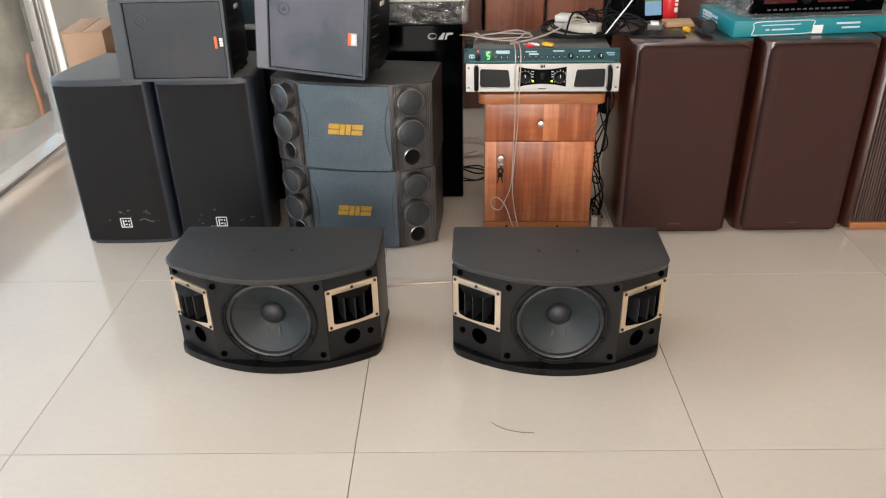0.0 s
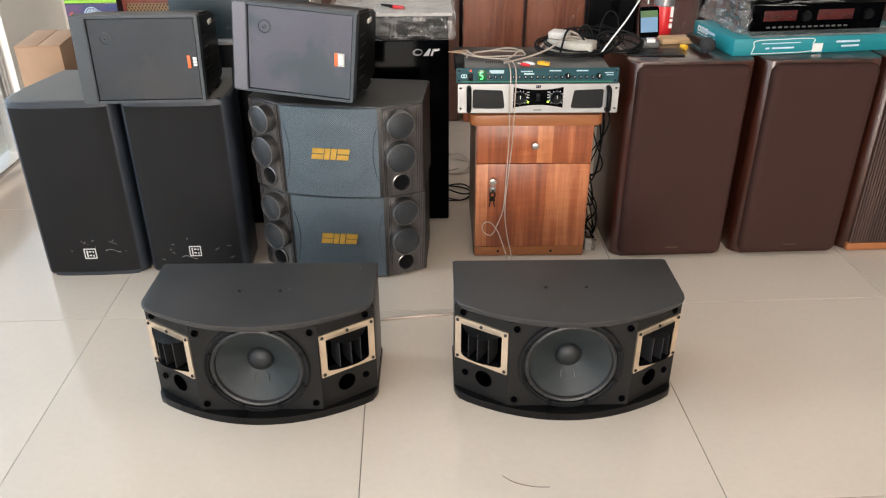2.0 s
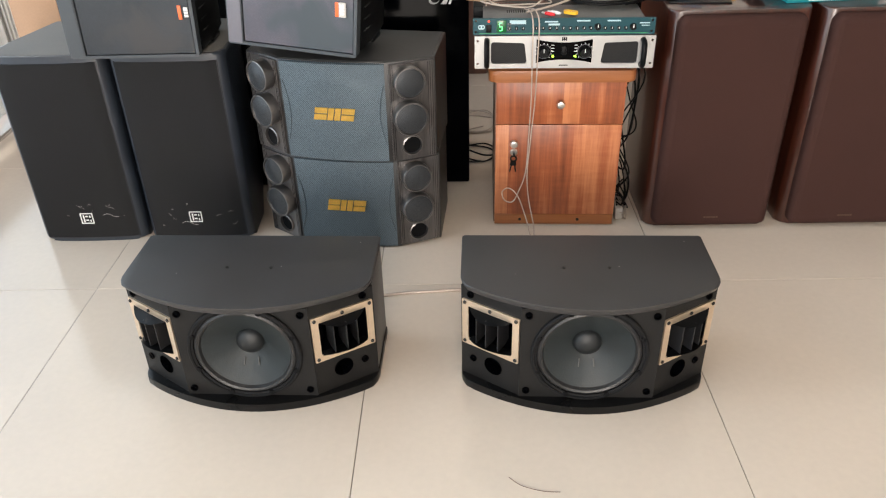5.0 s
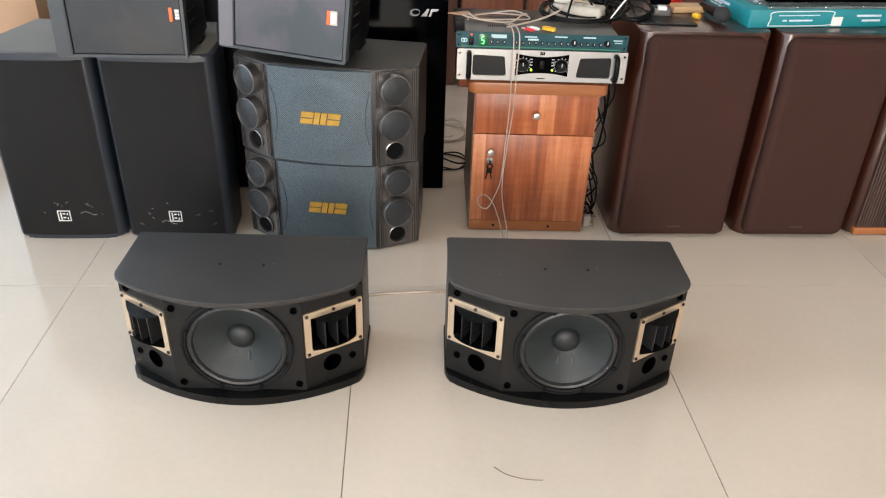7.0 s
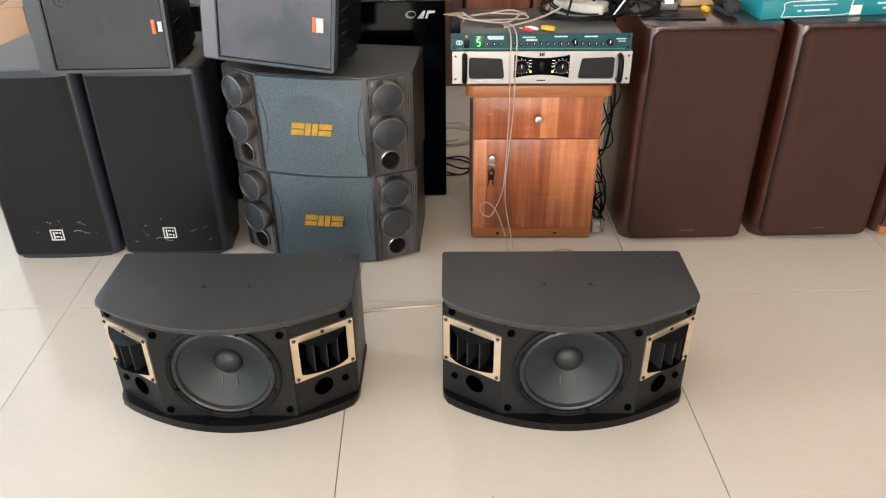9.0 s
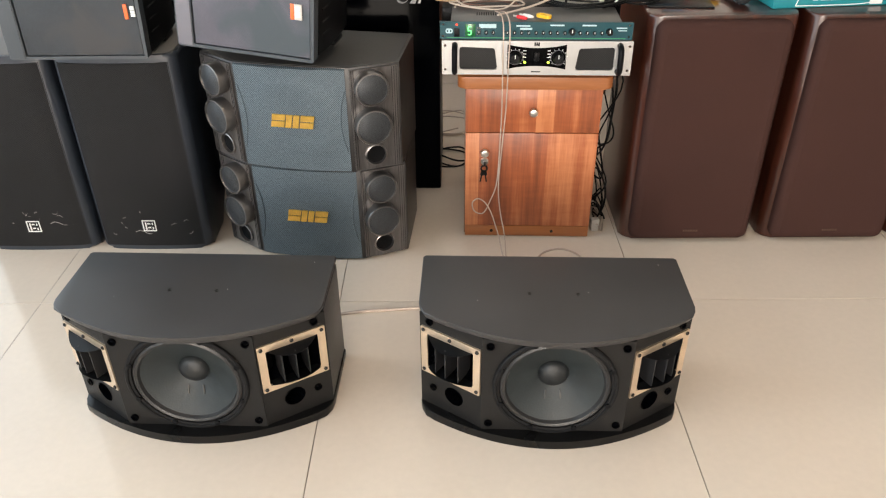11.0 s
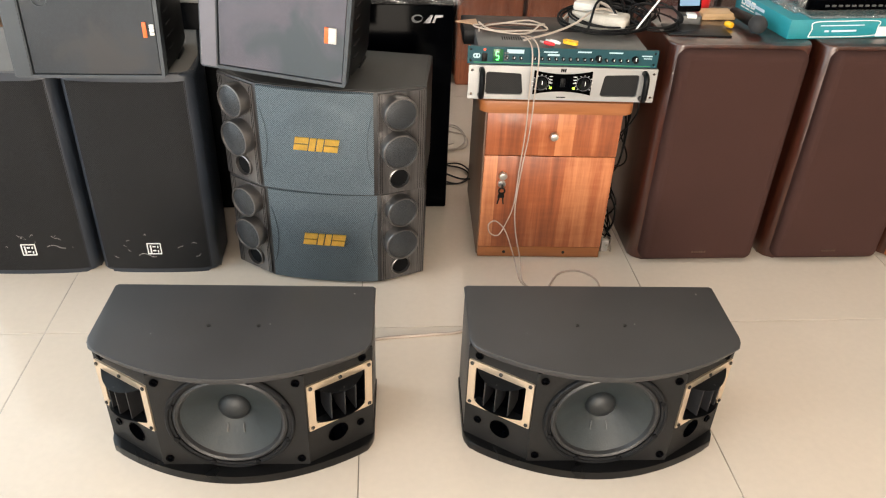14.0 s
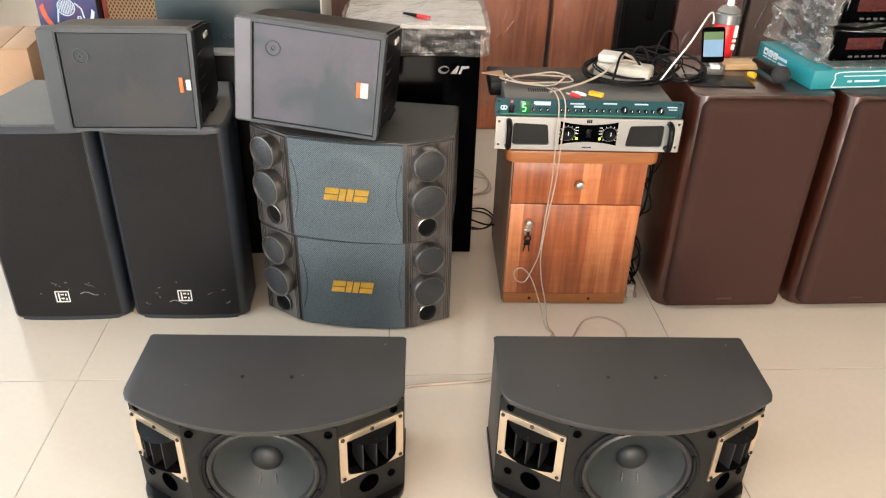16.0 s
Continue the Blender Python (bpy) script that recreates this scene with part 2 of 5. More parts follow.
DUSTSHEEN = mesh_grille("dusty_sheen_grille", (0.1, 0.096, 0.115), (0.084, 0.08, 0.098), 0.0025, 0.36, 0.2, 0.2)
# Bluish smears on the tilted one stand in for a dark reflection.
smeared(DUSTSHEEN, (0.06, 0.072, 0.082), 7, 0.42, 0.62)
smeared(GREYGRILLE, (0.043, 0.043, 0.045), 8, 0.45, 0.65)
ORANGE = material("orange_print", (0.75, 0.13, 0.03), 0.45, 0, 0.1)
BODYWOOD = wood("black_ash", (0.007, 0.0063, 0.0065), (0.024, 0.022, 0.022), "z", 30, 0.42, 0.05)
CHEEKWOOD = wood("brown_ash", (0.022, 0.02, 0.0195), (0.085, 0.077, 0.074), "z", 30, 0.3, 0.6)
STEELMESH = mesh_grille("blue_steel_mesh", (0.112, 0.143, 0.165), (0.036, 0.048, 0.058), 0.0038, 0.48, 0.3)
DOMEMESH = mesh_grille("dome_mesh", (0.066, 0.071, 0.077), (0.02, 0.021, 0.023), 0.002, 0.38, 0.5)
RING = material("bronze_ring", (0.17, 0.16, 0.155), 0.28, 0.85, 0.2)
GOLD = material("gold_foil", (0.85, 0.48, 0.1), 0.3, 0.75, 0.25, 40, 300, 0.02)
LAMINATE = strip_laminate("orange_laminate")
EDGEBAND = wood("edge_band", (0.25, 0.082, 0.025), (0.36, 0.128, 0.042), "x", 10, 0.38, 0.1)
CABSIDE = wood("dark_side", (0.1, 0.05, 0.03), (0.2, 0.11, 0.07), "z", 18, 0.45, 0.1)
MAHOGANY = wood("mahogany", (0.009, 0.003, 0.0022), (0.06, 0.015, 0.0075), "z", 22, 0.28, 0.45)
SLATWOOD = wood("slat_wood", (0.034, 0.018, 0.0135), (0.09, 0.052, 0.041), "z", 22, 0.5, 0.05)
BROWNCLOTH = mesh_grille("brown_cloth", (0.05, 0.0238, 0.0197), (0.031, 0.0145, 0.012), 0.0024, 0.8, 0.0)
for cloth in (BROWNCLOTH, FOAM):
    cloth.node_tree.nodes["Principled BSDF"].inputs["Specular IOR Level"].default_value = 0.1
SILVER = material("silver_paint", (0.35, 0.345, 0.335), 0.36, 0.55, 0.06, 8, 300, 0.04)
CHROME = material("chrome", (0.72, 0.7, 0.66), 0.32, 1.0, 0.05)
TEALPANEL = material("teal_panel", (0.006, 0.046, 0.058), 0.4, 0.1, 0.1, spec=0.25)
STEEL = material("dark_steel_lid", (0.085, 0.083, 0.08), 0.42, 0.15, 0.15, 8, 400, 0.15)
LEDGREEN = glow("green_led", (0.1, 1.0, 0.2), 2.5)
LEDRED = glow("red_led", (1.0, 0.06, 0.02), 1.2)
CREAM = material("cream_cable", (0.4, 0.335, 0.28), 0.4, 0, 0.1)
CLEARWIRE = material("clear_jacket_wire", (0.45, 0.36, 0.3), 0.25, 0.1, 0.15)
YELLOW = material("yellow_plastic", (0.75, 0.42, 0.02), 0.4, 0, 0.1)
RED = material("red_plastic", (0.62, 0.02, 0.025), 0.35, 0, 0.1)
CARD = material("brown_card", (0.38, 0.235, 0.145), 0.8, 0, 0.12, 5, 180, 0.2)
PAPER = material("grey_paper", (0.5, 0.47, 0.44), 0.7, 0, 0.2, 9, 160, 0.3)
PALETRIM = material("pale_edge_trim", (0.55, 0.52, 0.48), 0.5, 0, 0.1)
TEALCARD = material("teal_card", (0.01, 0.2, 0.235), 0.4, 0, 0.1, 6, 200, 0.05)

# ---- building helpers ----


def thing(name, m, label, category, group="", kind=""):
    ob = new(name)
    ob.matrix_world = m
    return tagged(ob, label, category, group, kind)


def mesh_of(name, bm, mat, smooth=True):
    bmesh.ops.recalc_face_normals(bm, faces=bm.faces)
    me = bpy.data.meshes.new(name)
    for f in bm.faces:
        f.smooth = smooth
    bm.to_mesh(me)
    bm.free()
    if smooth:
        me.set_sharp_from_angle(angle=radians(35))
    me.materials.append(mat)
    return me


def part(name, bm, mat, parent=None, label="", m=None, smooth=True):
    ob = new(name, mesh_of(name, bm, mat, smooth))
    if parent:
        ob.parent = parent
    if m is not None:
        ob.matrix_basis = m
    return tagged(ob, label)


def solo(name, bm, mat, label, category, m=None, group="", kind="", smooth=True):
    return tagged(part(name, bm, mat, None, "", m, smooth), label, category, group, kind)


def box(x0, x1, y0, y1, z0, z1, bev=0.002, seg=2, bm=None):
    out = bm or bmesh.new()
    made = bmesh.ops.create_cube(out, size=1.0)["verts"]
    for v in made:
        v.co = Vector((x0 + (v.co.x + 0.5) * (x1 - x0), y0 + (v.co.y + 0.5) * (y1 - y0), z0 + (v.co.z + 0.5) * (z1 - z0)))
    if bev:
        edges = list({e for v in made for e in v.link_edges})
        bmesh.ops.bevel(out, geom=edges, offset=bev, segments=seg, affect="EDGES", profile=0.5)
    return out


def prism(plan, z0, z1, bev=0.0, seg=2, bm=None):
    """The plan's outline, list of (x, y), raised from z0 to z1, its top and bottom edges rounded."""
    out = bm or bmesh.new()
    low, high = [out.verts.new((x, y, z0)) for x, y in plan], [out.verts.new((x, y, z1)) for x, y in plan]
    rims = [out.faces.new(low[::-1]), out.faces.new(high)]
    k = len(plan)
    for i in range(k):
        out.faces.new((low[i], low[(i + 1) % k], high[(i + 1) % k], high[i]))
    if bev:
        edges = list({e for f in rims for e in f.edges})
        bmesh.ops.bevel(out, geom=edges, offset=bev, segments=seg, affect="EDGES", profile=0.5)
    return out


def circle(cx, cz, r, k=32):
    return [(cx + r * math.cos(2 * math.pi * i / k), cz + r * math.sin(2 * math.pi * i / k)) for i in range(k)]


def rect(x0, x1, z0, z1, r=0.0, k=4):
    if not r:
        return [(x0, z0), (x1, z0), (x1, z1), (x0, z1)]
    pts = []
    for cx, cz, a in ((x1 - r, z0 + r, -90), (x1 - r, z1 - r, 0), (x0 + r, z1 - r, 90), (x0 + r, z0 + r, 180)):
        for i in range(k + 1):
            t = radians(a + 90 * i / k)
            pts.append((cx + r * math.cos(t), cz + r * math.sin(t)))
    return pts


def board(outer, holes, y0, y1, bm=None):
    """A board in the upright plane, front at y0, with holes that go right through."""
    out = bm or bmesh.new()
    edges = []
    for loop in (outer, *holes):
        vs = [out.verts.new((x, y0, z)) for x, z in loop]
        edges += [out.edges.new((vs[i], vs[(i + 1) % len(vs)])) for i in range(len(vs))]
    faces = [g for g in bmesh.ops.triangle_fill(out, use_beauty=True, edges=edges, normal=(0, -1, 0))["geom"] if isinstance(g, bmesh.types.BMFace)]
    ext = bmesh.ops.extrude_face_region(out, geom=faces)["geom"]
    for g in ext:
        if isinstance(g, bmesh.types.BMVert):
            g.co.y = y1
    return out


def lathe(profile, k=32, axis="y", bm=None, at=(0, 0, 0)):
    """A profile of (radius, along) turned round an axis through at."""
    out = bm or bmesh.new()
    rings = []
    for r, d in profile:
        ring = []
        for i in range(k if r > 1e-6 else 1):
            a = 2 * math.pi * i / k
            u, v = r * math.cos(a), r * math.sin(a)
            p = {"y": (u, d, v), "z": (u, v, d), "x": (d, u, v)}[axis]
            ring.append(out.verts.new(Vector(p) + Vector(at)))
        rings.append(ring)
    for a, b in zip(rings, rings[1:]):
        for i in range(k):
            j = (i + 1) % k
            if len(a) == 1 and len(b) > 1:
                out.faces.new((a[0], b[i], b[j]))
            elif len(b) == 1 and len(a) > 1:
                out.faces.new((a[i], b[0], a[j]))
            elif len(a) > 1:
                out.faces.new((a[i], b[i], b[j], a[j]))
    return out


def tube(points, r, k=8, steps=6, bm=None):
    """A round cable along a smooth curve through the points."""
    out = bm or bmesh.new()
    p = [Vector(q) for q in points]
    path = []
    for i in range(len(p) - 1):
        a, b, c, d = p[max(i - 1, 0)], p[i], p[i + 1], p[min(i + 2, len(p) - 1)]
        for s in range(steps):
            t = s / steps
            path.append(0.5 * (2 * b + (c - a) * t + (2 * a - 5 * b + 4 * c - d) * t * t + (3 * b - a - 3 * c + d) * t ** 3))
    path.append(p[-1])
    side, last = None, None
    for i, q in enumerate(path):
        d = (path[min(i + 1, len(path) - 1)] - path[max(i - 1, 0)]).normalized()
        if side is None:
            side = d.cross(Vector((0.31, 0.2, 0.93)))
        side = side - d * side.dot(d)
        side.normalize()
        top = side.cross(d)
        ring = [out.verts.new(q + r * (math.cos(2 * math.pi * j / k) * side + math.sin(2 * math.pi * j / k) * top)) for j in range(k)]
        if last:
            for j in range(k):
                out.faces.new((last[j], last[(j + 1) % k], ring[(j + 1) % k], ring[j]))
        else:
            out.faces.new(ring)
        last = ring
    out.faces.new(last[::-1])
    return out


def add(bm, fresh, m=None):
    """Puts a second bmesh, moved by m, into the first."""
    me = bpy.data.meshes.new("tmp")
    if m is not None:
        fresh.transform(m)
    fresh.to_mesh(me)
    fresh.free()
    bm.from_mesh(me)
    bpy.data.meshes.remove(me)
    return bm

# ---- the room ----
X0, X1, Y0, Y1, TOP = -1.92, 3.28, -6.0, 4.45, 3.0
floor = solo("floor", box(X0, X1, Y0, Y1, -0.12, -0.003, 0), GROUT, "cream polished porcelain tile floor with thin dark joints", "floor", kind="structure", smooth=False)
solo("ceiling", box(X0, X1, Y0, Y1, TOP, TOP + 0.12, 0), CEIL, "plain white painted ceiling", "ceiling", kind="structure", smooth=False)
solo("wall_back", box(X0 - 0.2, X1 + 0.2, Y1, Y1 + 0.2, -0.12, TOP + 0.12, 0), BACKWALL, "plain grey-brown painted back wall", "wall", kind="structure", smooth=False)
solo("wall_right", box(X1, X1 + 0.2, Y0, Y1, -0.12, TOP + 0.12, 0), DIMWALL, "plain grey-brown painted side wall", "wall", kind="structure", smooth=False)
solo("wall_left", box(X0 - 0.05, X0, 3.81, Y1, -0.12, TOP + 0.12, 0.004), WALL, "white painted wall beside the glazed shop front", "wall", kind="structure", smooth=False)


# ---- karaoke speakers on the floor ----
def plate_plan(w=0.28, back=0.148, mid=-0.152):
    curve = lambda x: mid + (0.097 / 0.0784) * x * x
    pts = [(-w + 0.006, back), (-w, back - 0.006), (-w, -0.03), (-w + 0.003, -0.045), (-w + 0.012, curve(w - 0.012))]
    pts += [(x, curve(x)) for x in np.linspace(-0.25, 0.25, 21)]
    pts += [(w - 0.012, curve(w - 0.012)), (w - 0.003, -0.045), (w, -0.03), (w, back - 0.006), (w - 0.006, back)]
    return pts


VANE = material("horn_vane", (0.014, 0.014, 0.015), 0.3, 0, 0.2, 12, 300, 0.1, spec=0.4)


def karaoke_speaker(m, label):
    t = thing("karaoke_speaker", m, label, "speaker", "pair of speakers on the floor")
    part("bottom_panel", prism(plate_plan(), 0, 0.021, 0.003), LACQUER, t, "glossy black bottom panel")
    slab = prism(plate_plan(), 0.2685, 0.288, 0.003, 3)
    for v in slab.verts:  # the edge slopes in towards the underside
        lean = max(0.0, (0.284 - v.co.z) / 0.0155)
        v.co.x *= 1 - 0.018 * lean
        if v.co.y < 0.1:
            v.co.y += 0.0075 * lean
    top = part("top_panel", slab, VINYL, t)
    for x in (-0.052, 0.048):
        part("screw", lathe([(0.0045, 0.0002), (0.0045, 0.0012), (0.003, 0.0014), (0.002, 0.0004), (0, 0.0004)], 12, "z", at=(x, 0.006, 0.288)), SCREW, top, "small dark recessed screw")
    for x, y, r in ((0.235, 0.118, 0.0011), (-0.16, -0.02, 0.0008), (0.07, 0.012, 0.0009)):
        part("dust_speck", lathe([(r, 0.0), (r * 0.8, 0.0006), (0, 0.0008)], 7, "z", at=(x, y, 0.288)), PAPER, top, "tiny pale dust speck")
    part("body", prism([(-0.262, 0.143), (-0.262, 0.02), (0.262, 0.02), (0.262, 0.143)], 0.0205, 0.2675), BLACK, t)
    for s in (-1, 1):
        part("side_panel", box(min(s * 0.263, s * 0.277), max(s * 0.263, s * 0.277), -0.03, 0.144, 0.0212, 0.2668, 0.001), VINYL, t)
    # middle baffle with the woofer
    part("front_baffle", board(rect(-0.15, 0.15, 0.0212, 0.2668), [circle(0, 0.146, 0.1165, 40)], -0.118, -0.104), BAFFLE, t, m=pose(0, 0, 0))
    for x in (-0.134, 0.134):
        for z in (0.041, 0.249):
            part("grille_socket", lathe([(0.0085, 0), (0.0085, -0.004), (0.0055, -0.004), (0.0045, -0.0005), (0, -0.0005)], 14, "y", at=(x, -0.118, z)), GLOSSBLACK, t, "black grille socket")
    w = part("woofer", lathe([(0.1275, 0), (0.1275, -0.006), (0.125, -0.0085), (0.1205, -0.0085), (0.119, -0.0055), (0.1145, -0.0045), (0.1135, 0.004)], 48, "y"), RUBBER, t, "black woofer frame", pose(0, -0.118, 0.146))
    part("surround", lathe([(0.1145, 0.002), (0.112, -0.0035), (0.1075, -0.006), (0.1025, -0.004), (0.099, 0.004)], 48, "y"), SURROUND, w, "soft grey rubber surround")
    part("cone", lathe([(0.1, 0.003), (0.082, 0.0125), (0.055, 0.0285), (0.032, 0.042)], 48, "y"), CONE, w, "grey-green paper cone")
    part("dust_cap", lathe([(0.0325, 0.0425), (0.031, 0.036), (0.0255, 0.0305), (0.017, 0.0265), (0.0085, 0.0245), (0, 0.024)], 32, "y"), CAPCLOTH, w, "domed dark dust cap")
    for x in (-0.017, 0.017):
        part("terminal", tube([(x * 0.9, 0.033, -0.04), (x * 0.95, 0.0285, -0.046), (x, 0.0255, -0.054), (x, 0.0245, -0.057)], 0.0016, 6, 3), STEEL, w, "small grey lead-out wire")
    for i in range(8):
        a = radians(22.5 + 45 * i)
        part("bolt", lathe([(0.006, -0.0085), (0.006, -0.0115), (0.004, -0.0125), (0, -0.0125)], 10, "y", at=(0.1195 * math.cos(a), 0.003, 0.1195 * math.sin(a))), BLACK, w)
    # angled side baffles with horn and port
    for s in (-1, 1):
        turn = pose(s * 0.2135, -0.073, 0, 0, 0, s * 33.0)
        f = part("side_baffle", board(rect(-0.078, 0.078, 0.0212, 0.2668), [rect(-0.058, 0.058, 0.129, 0.219), circle(s * -0.008, 0.074, 0.0215, 24)], 0, 0.012), BAFFLE, t, m=turn)
        plate = part("horn_plate", board(rect(-0.0735, 0.0735, 0.113, 0.235, 0.003), [rect(-0.057, 0.057, 0.13, 0.218, 0.002)], -0.004, 0.0), BRASS, t, "champagne gold metal horn frame", turn)
        for x, z in ((-0.066, 0.121), (0.066, 0.121), (-0.066, 0.227), (0.066, 0.227), (0, 0.227), (0, 0.121)):
            if (x, z) == (0, 0.121):
                continue
            part("horn_screw", lathe([(0.0042, -0.004), (0.0042, -0.0062), (0.0022, -0.0075), (0, -0.006)], 10, "y", at=(x, 0, z)), SCREW, plate)
        throat = bmesh.new()
        rings = [[throat.verts.new((x, y, z)) for x, z in rect(-a, a, 0.174 - b, 0.174 + b)] for a, b, y in ((0.058, 0.045, -0.003), (0.04, 0.033, 0.022), (0.02, 0.018, 0.048))]
        for a, b in zip(rings, rings[1:]):
            for i in range(4):
                throat.faces.new((a[i], a[(i + 1) % 4], b[(i + 1) % 4], b[i]))
        throat.faces.new(rings[2])
        horn = part("horn", throat, GLOSSBLACK, t, "deep black horn flare", turn, smooth=False)
        # the lips bow out over the top and under the bottom of the mouth
        for z, up in ((0.2195, -1), (0.1285, 1)):
            lip = bmesh.new()
            xs = np.linspace(-0.056, 0.056, 13)
            a = [lip.verts.new((x, 0.004, z)) for x in xs]
            b = [lip.verts.new((x, -0.004 - 0.025 * (1 - (x / 0.056) ** 2), z + up * 0.011 * (1 - (x / 0.056) ** 2))) for x in xs]
            c = [lip.verts.new((x, 0.006, z + up * 0.005)) for x in xs]
            for i in range(12):
                lip.faces.new((a[i], a[i + 1], b[i + 1], b[i]))
                lip.faces.new((b[i], b[i + 1], c[i + 1], c[i]))
            part("lip", lip, PLASTIC, horn, "curved black lip")
        for x in (-0.028, 0.0, 0.028):
            bow = 0.021 * (1 - (x / 0.056) ** 2)
            part("vane", box(x - 0.0013, x + 0.0013, -0.001 - bow, 0.03, 0.136, 0.212, 0.0006, 1), VANE, horn)
        part("port", lathe([(0.0235, -0.001), (0.0215, -0.002), (0.0205, 0.002), (0.0205, 0.05), (0, 0.05)], 24, "y", at=(s * -0.008, 0, 0.074)), GLOSSBLACK, t, "round black bass port", turn)
        for x, z in ((s * 0.045, 0.075), (s * 0.052, 0.251)):
            part("grille_socket", lathe([(0.0085, 0), (0.0085, -0.004), (0.0055, -0.004), (0.0045, -0.0005), (0, -0.0005)], 14, "y", at=(x, 0, z)), GLOSSBLACK, t, "black grille socket", turn)
    return t


right = karaoke_speaker(pose(0.209, 1.93, 0, 0, 0, -1.9), "black wooden karaoke speaker with gold-framed horns, grille removed")
copy_thing(right, pose(-0.545, 1.951, 0, 0, 0, -2.2))


# ---- stacked wide speakers with steel mesh ----
def mesh_speaker(m, label):
    t = thing("mesh_front_speaker", m, label, "speaker", "stack of two wide speakers")
    H = 0.292
    plan = [(-0.255, 0.295), (-0.268, 0.068), (-0.151, 0.002)] + [(x, 0.002 - 0.008 * (1 - (x / 0.15) ** 2)) for x in np.linspace(-0.12, 0.12, 9)] + [(0.151, 0.002), (0.268, 0.068), (0.255, 0.295)]
    part("body", prism(plan, 0.002, H - 0.002, 0.005), BODYWOOD, t)
    part("top_panel", prism([(x * 0.97, 0.006 + y * 0.97) for x, y in plan], H - 0.003, H - 0.0012, 0.0004, 1), material("dusty_wood_top", (0.042, 0.04, 0.038), 0.6, 0, 0.25, 6, 260, 0.2), t, "dusty dark top")
    g = bmesh.new()
    xs = np.linspace(-0.146, 0.146, 41)
    front = lambda x: -0.003 - 0.013 * (1 - (x / 0.15) ** 2)
    rows = []
    heights = [(0.005, 0.008)] + [(z, 0.0) for z in np.linspace(0.008, 0.285, 37)] + [(0.288, 0.008)]
    bulge = lambda x, z: 0.002 * min(1, max(0, (0.122 - math.hypot(x, z - 0.146)) / 0.02))
    for z, back in heights:
        rows.append([g.verts.new((x, front(x) + back - bulge(x, z), z)) for x in xs])
    for a, b in zip(rows, rows[1:]):
        for i in range(40):
            g.faces.new((a[i], a[i + 1], b[i + 1], b[i]))
    grille = part("mesh_grille", g, STEELMESH, t, "blue-grey perforated steel grille")
    for s in (-1, 1):
        arc = []
        for i in range(9):
            q = -1 + 2 * i / 8
            x = s * (0.128 + 0.014 * q * q)
            arc.append((x, front(x) - 0.0005, 0.146 + 0.085 * q))
        part("pressed_arc", tube(arc, 0.0022, 6, 3), STEELMESH, grille)
        turn = pose(s * 0.2095, 0.034, 0, 0, 0, s * 29.4)
        cheek = part("cheek", board(rect(-0.062, 0.062, 0.008, H - 0.008, 0.003), [circle(s * -0.006, 0.049, 0.026, 24)], -0.004, 0.0), CHEEKWOOD, t, "dark grooved wood-grain cheek", turn)
        for x in (s * 0.046, s * 0.052, s * 0.058, s * -0.0525, s * -0.058):
            part("groove", box(x - 0.0007, x + 0.0007, -0.0046, -0.0035, 0.01, H - 0.01, 0), BLACK, cheek, smooth=False)
        for z, r in ((0.238, 0.044), (0.137, 0.048)):
            tw = part("tweeter", lathe([(r - 0.002, 0), (r, -0.029), (r - 0.0015, -0.0325), (r - 0.0045, -0.033), (r - 0.006, -0.0295)], 36, "y"), RING, t, "round tweeter with a bronze ring", turn @ pose(s * -0.013, -0.004, z))
            part("tweeter_mesh", lathe([(r - 0.0055, -0.0295), (r * 0.6, -0.0325), (r * 0.3, -0.0345), (0, -0.035)], 36, "y"), DOMEMESH, tw)
        hole = part("port", lathe([(0.0295, -0.004), (0.0295, -0.009), (0.0265, -0.0105), (0.0252, -0.006), (0.025, -0.001)], 24, "y", at=(s * -0.006, 0, 0.049)), RING, t, "small ringed bass port", turn)
        # Flat black disc stands in for the shade inside the port.
        part("port_dark", lathe([(0.0251, -0.0015), (0.01, -0.0012), (0, -0.001)], 24, "y", at=(s * -0.006, 0, 0.049)), BLACK, hole)
    # gold badge: three plain slanted blocks, each parted by one thin groove
    slant = lambda u, v: (u + 0.2 * (v + 0.017), v)
    for i, x in enumerate((-0.0385, 0.0, 0.0385)):
        w, h, mark = 0.0178, 0.0172, bmesh.new()
        cuts = [(-w, w, -h, -0.0016), (-w, w, 0.0016, h)] if i != 1 else [(-w, -0.0016, -h, h), (0.0016, w, -h, h)]
        for x0, x1, z0, z1 in cuts:
            board([slant(x0, z0), slant(x1, z0), slant(x1, z1), slant(x0, z1)], [], -0.004, 0, mark)
        part("badge", mark, GOLD, t, "gold foil badge block", pose(x, front(x) - 0.003, 0.147), smooth=False)
    return t


low = mesh_speaker(pose(-0.4, 2.522, 0, 0, 0, -8), "wide dark wood-grain speaker with blue-grey steel mesh, lower of a stack")
high = copy_thing(low, pose(-0.406, 2.504, 0.292, 0, 0, -10.5))
tagged(high, "wide dark wood-grain speaker with blue-grey steel mesh, stacked on another")


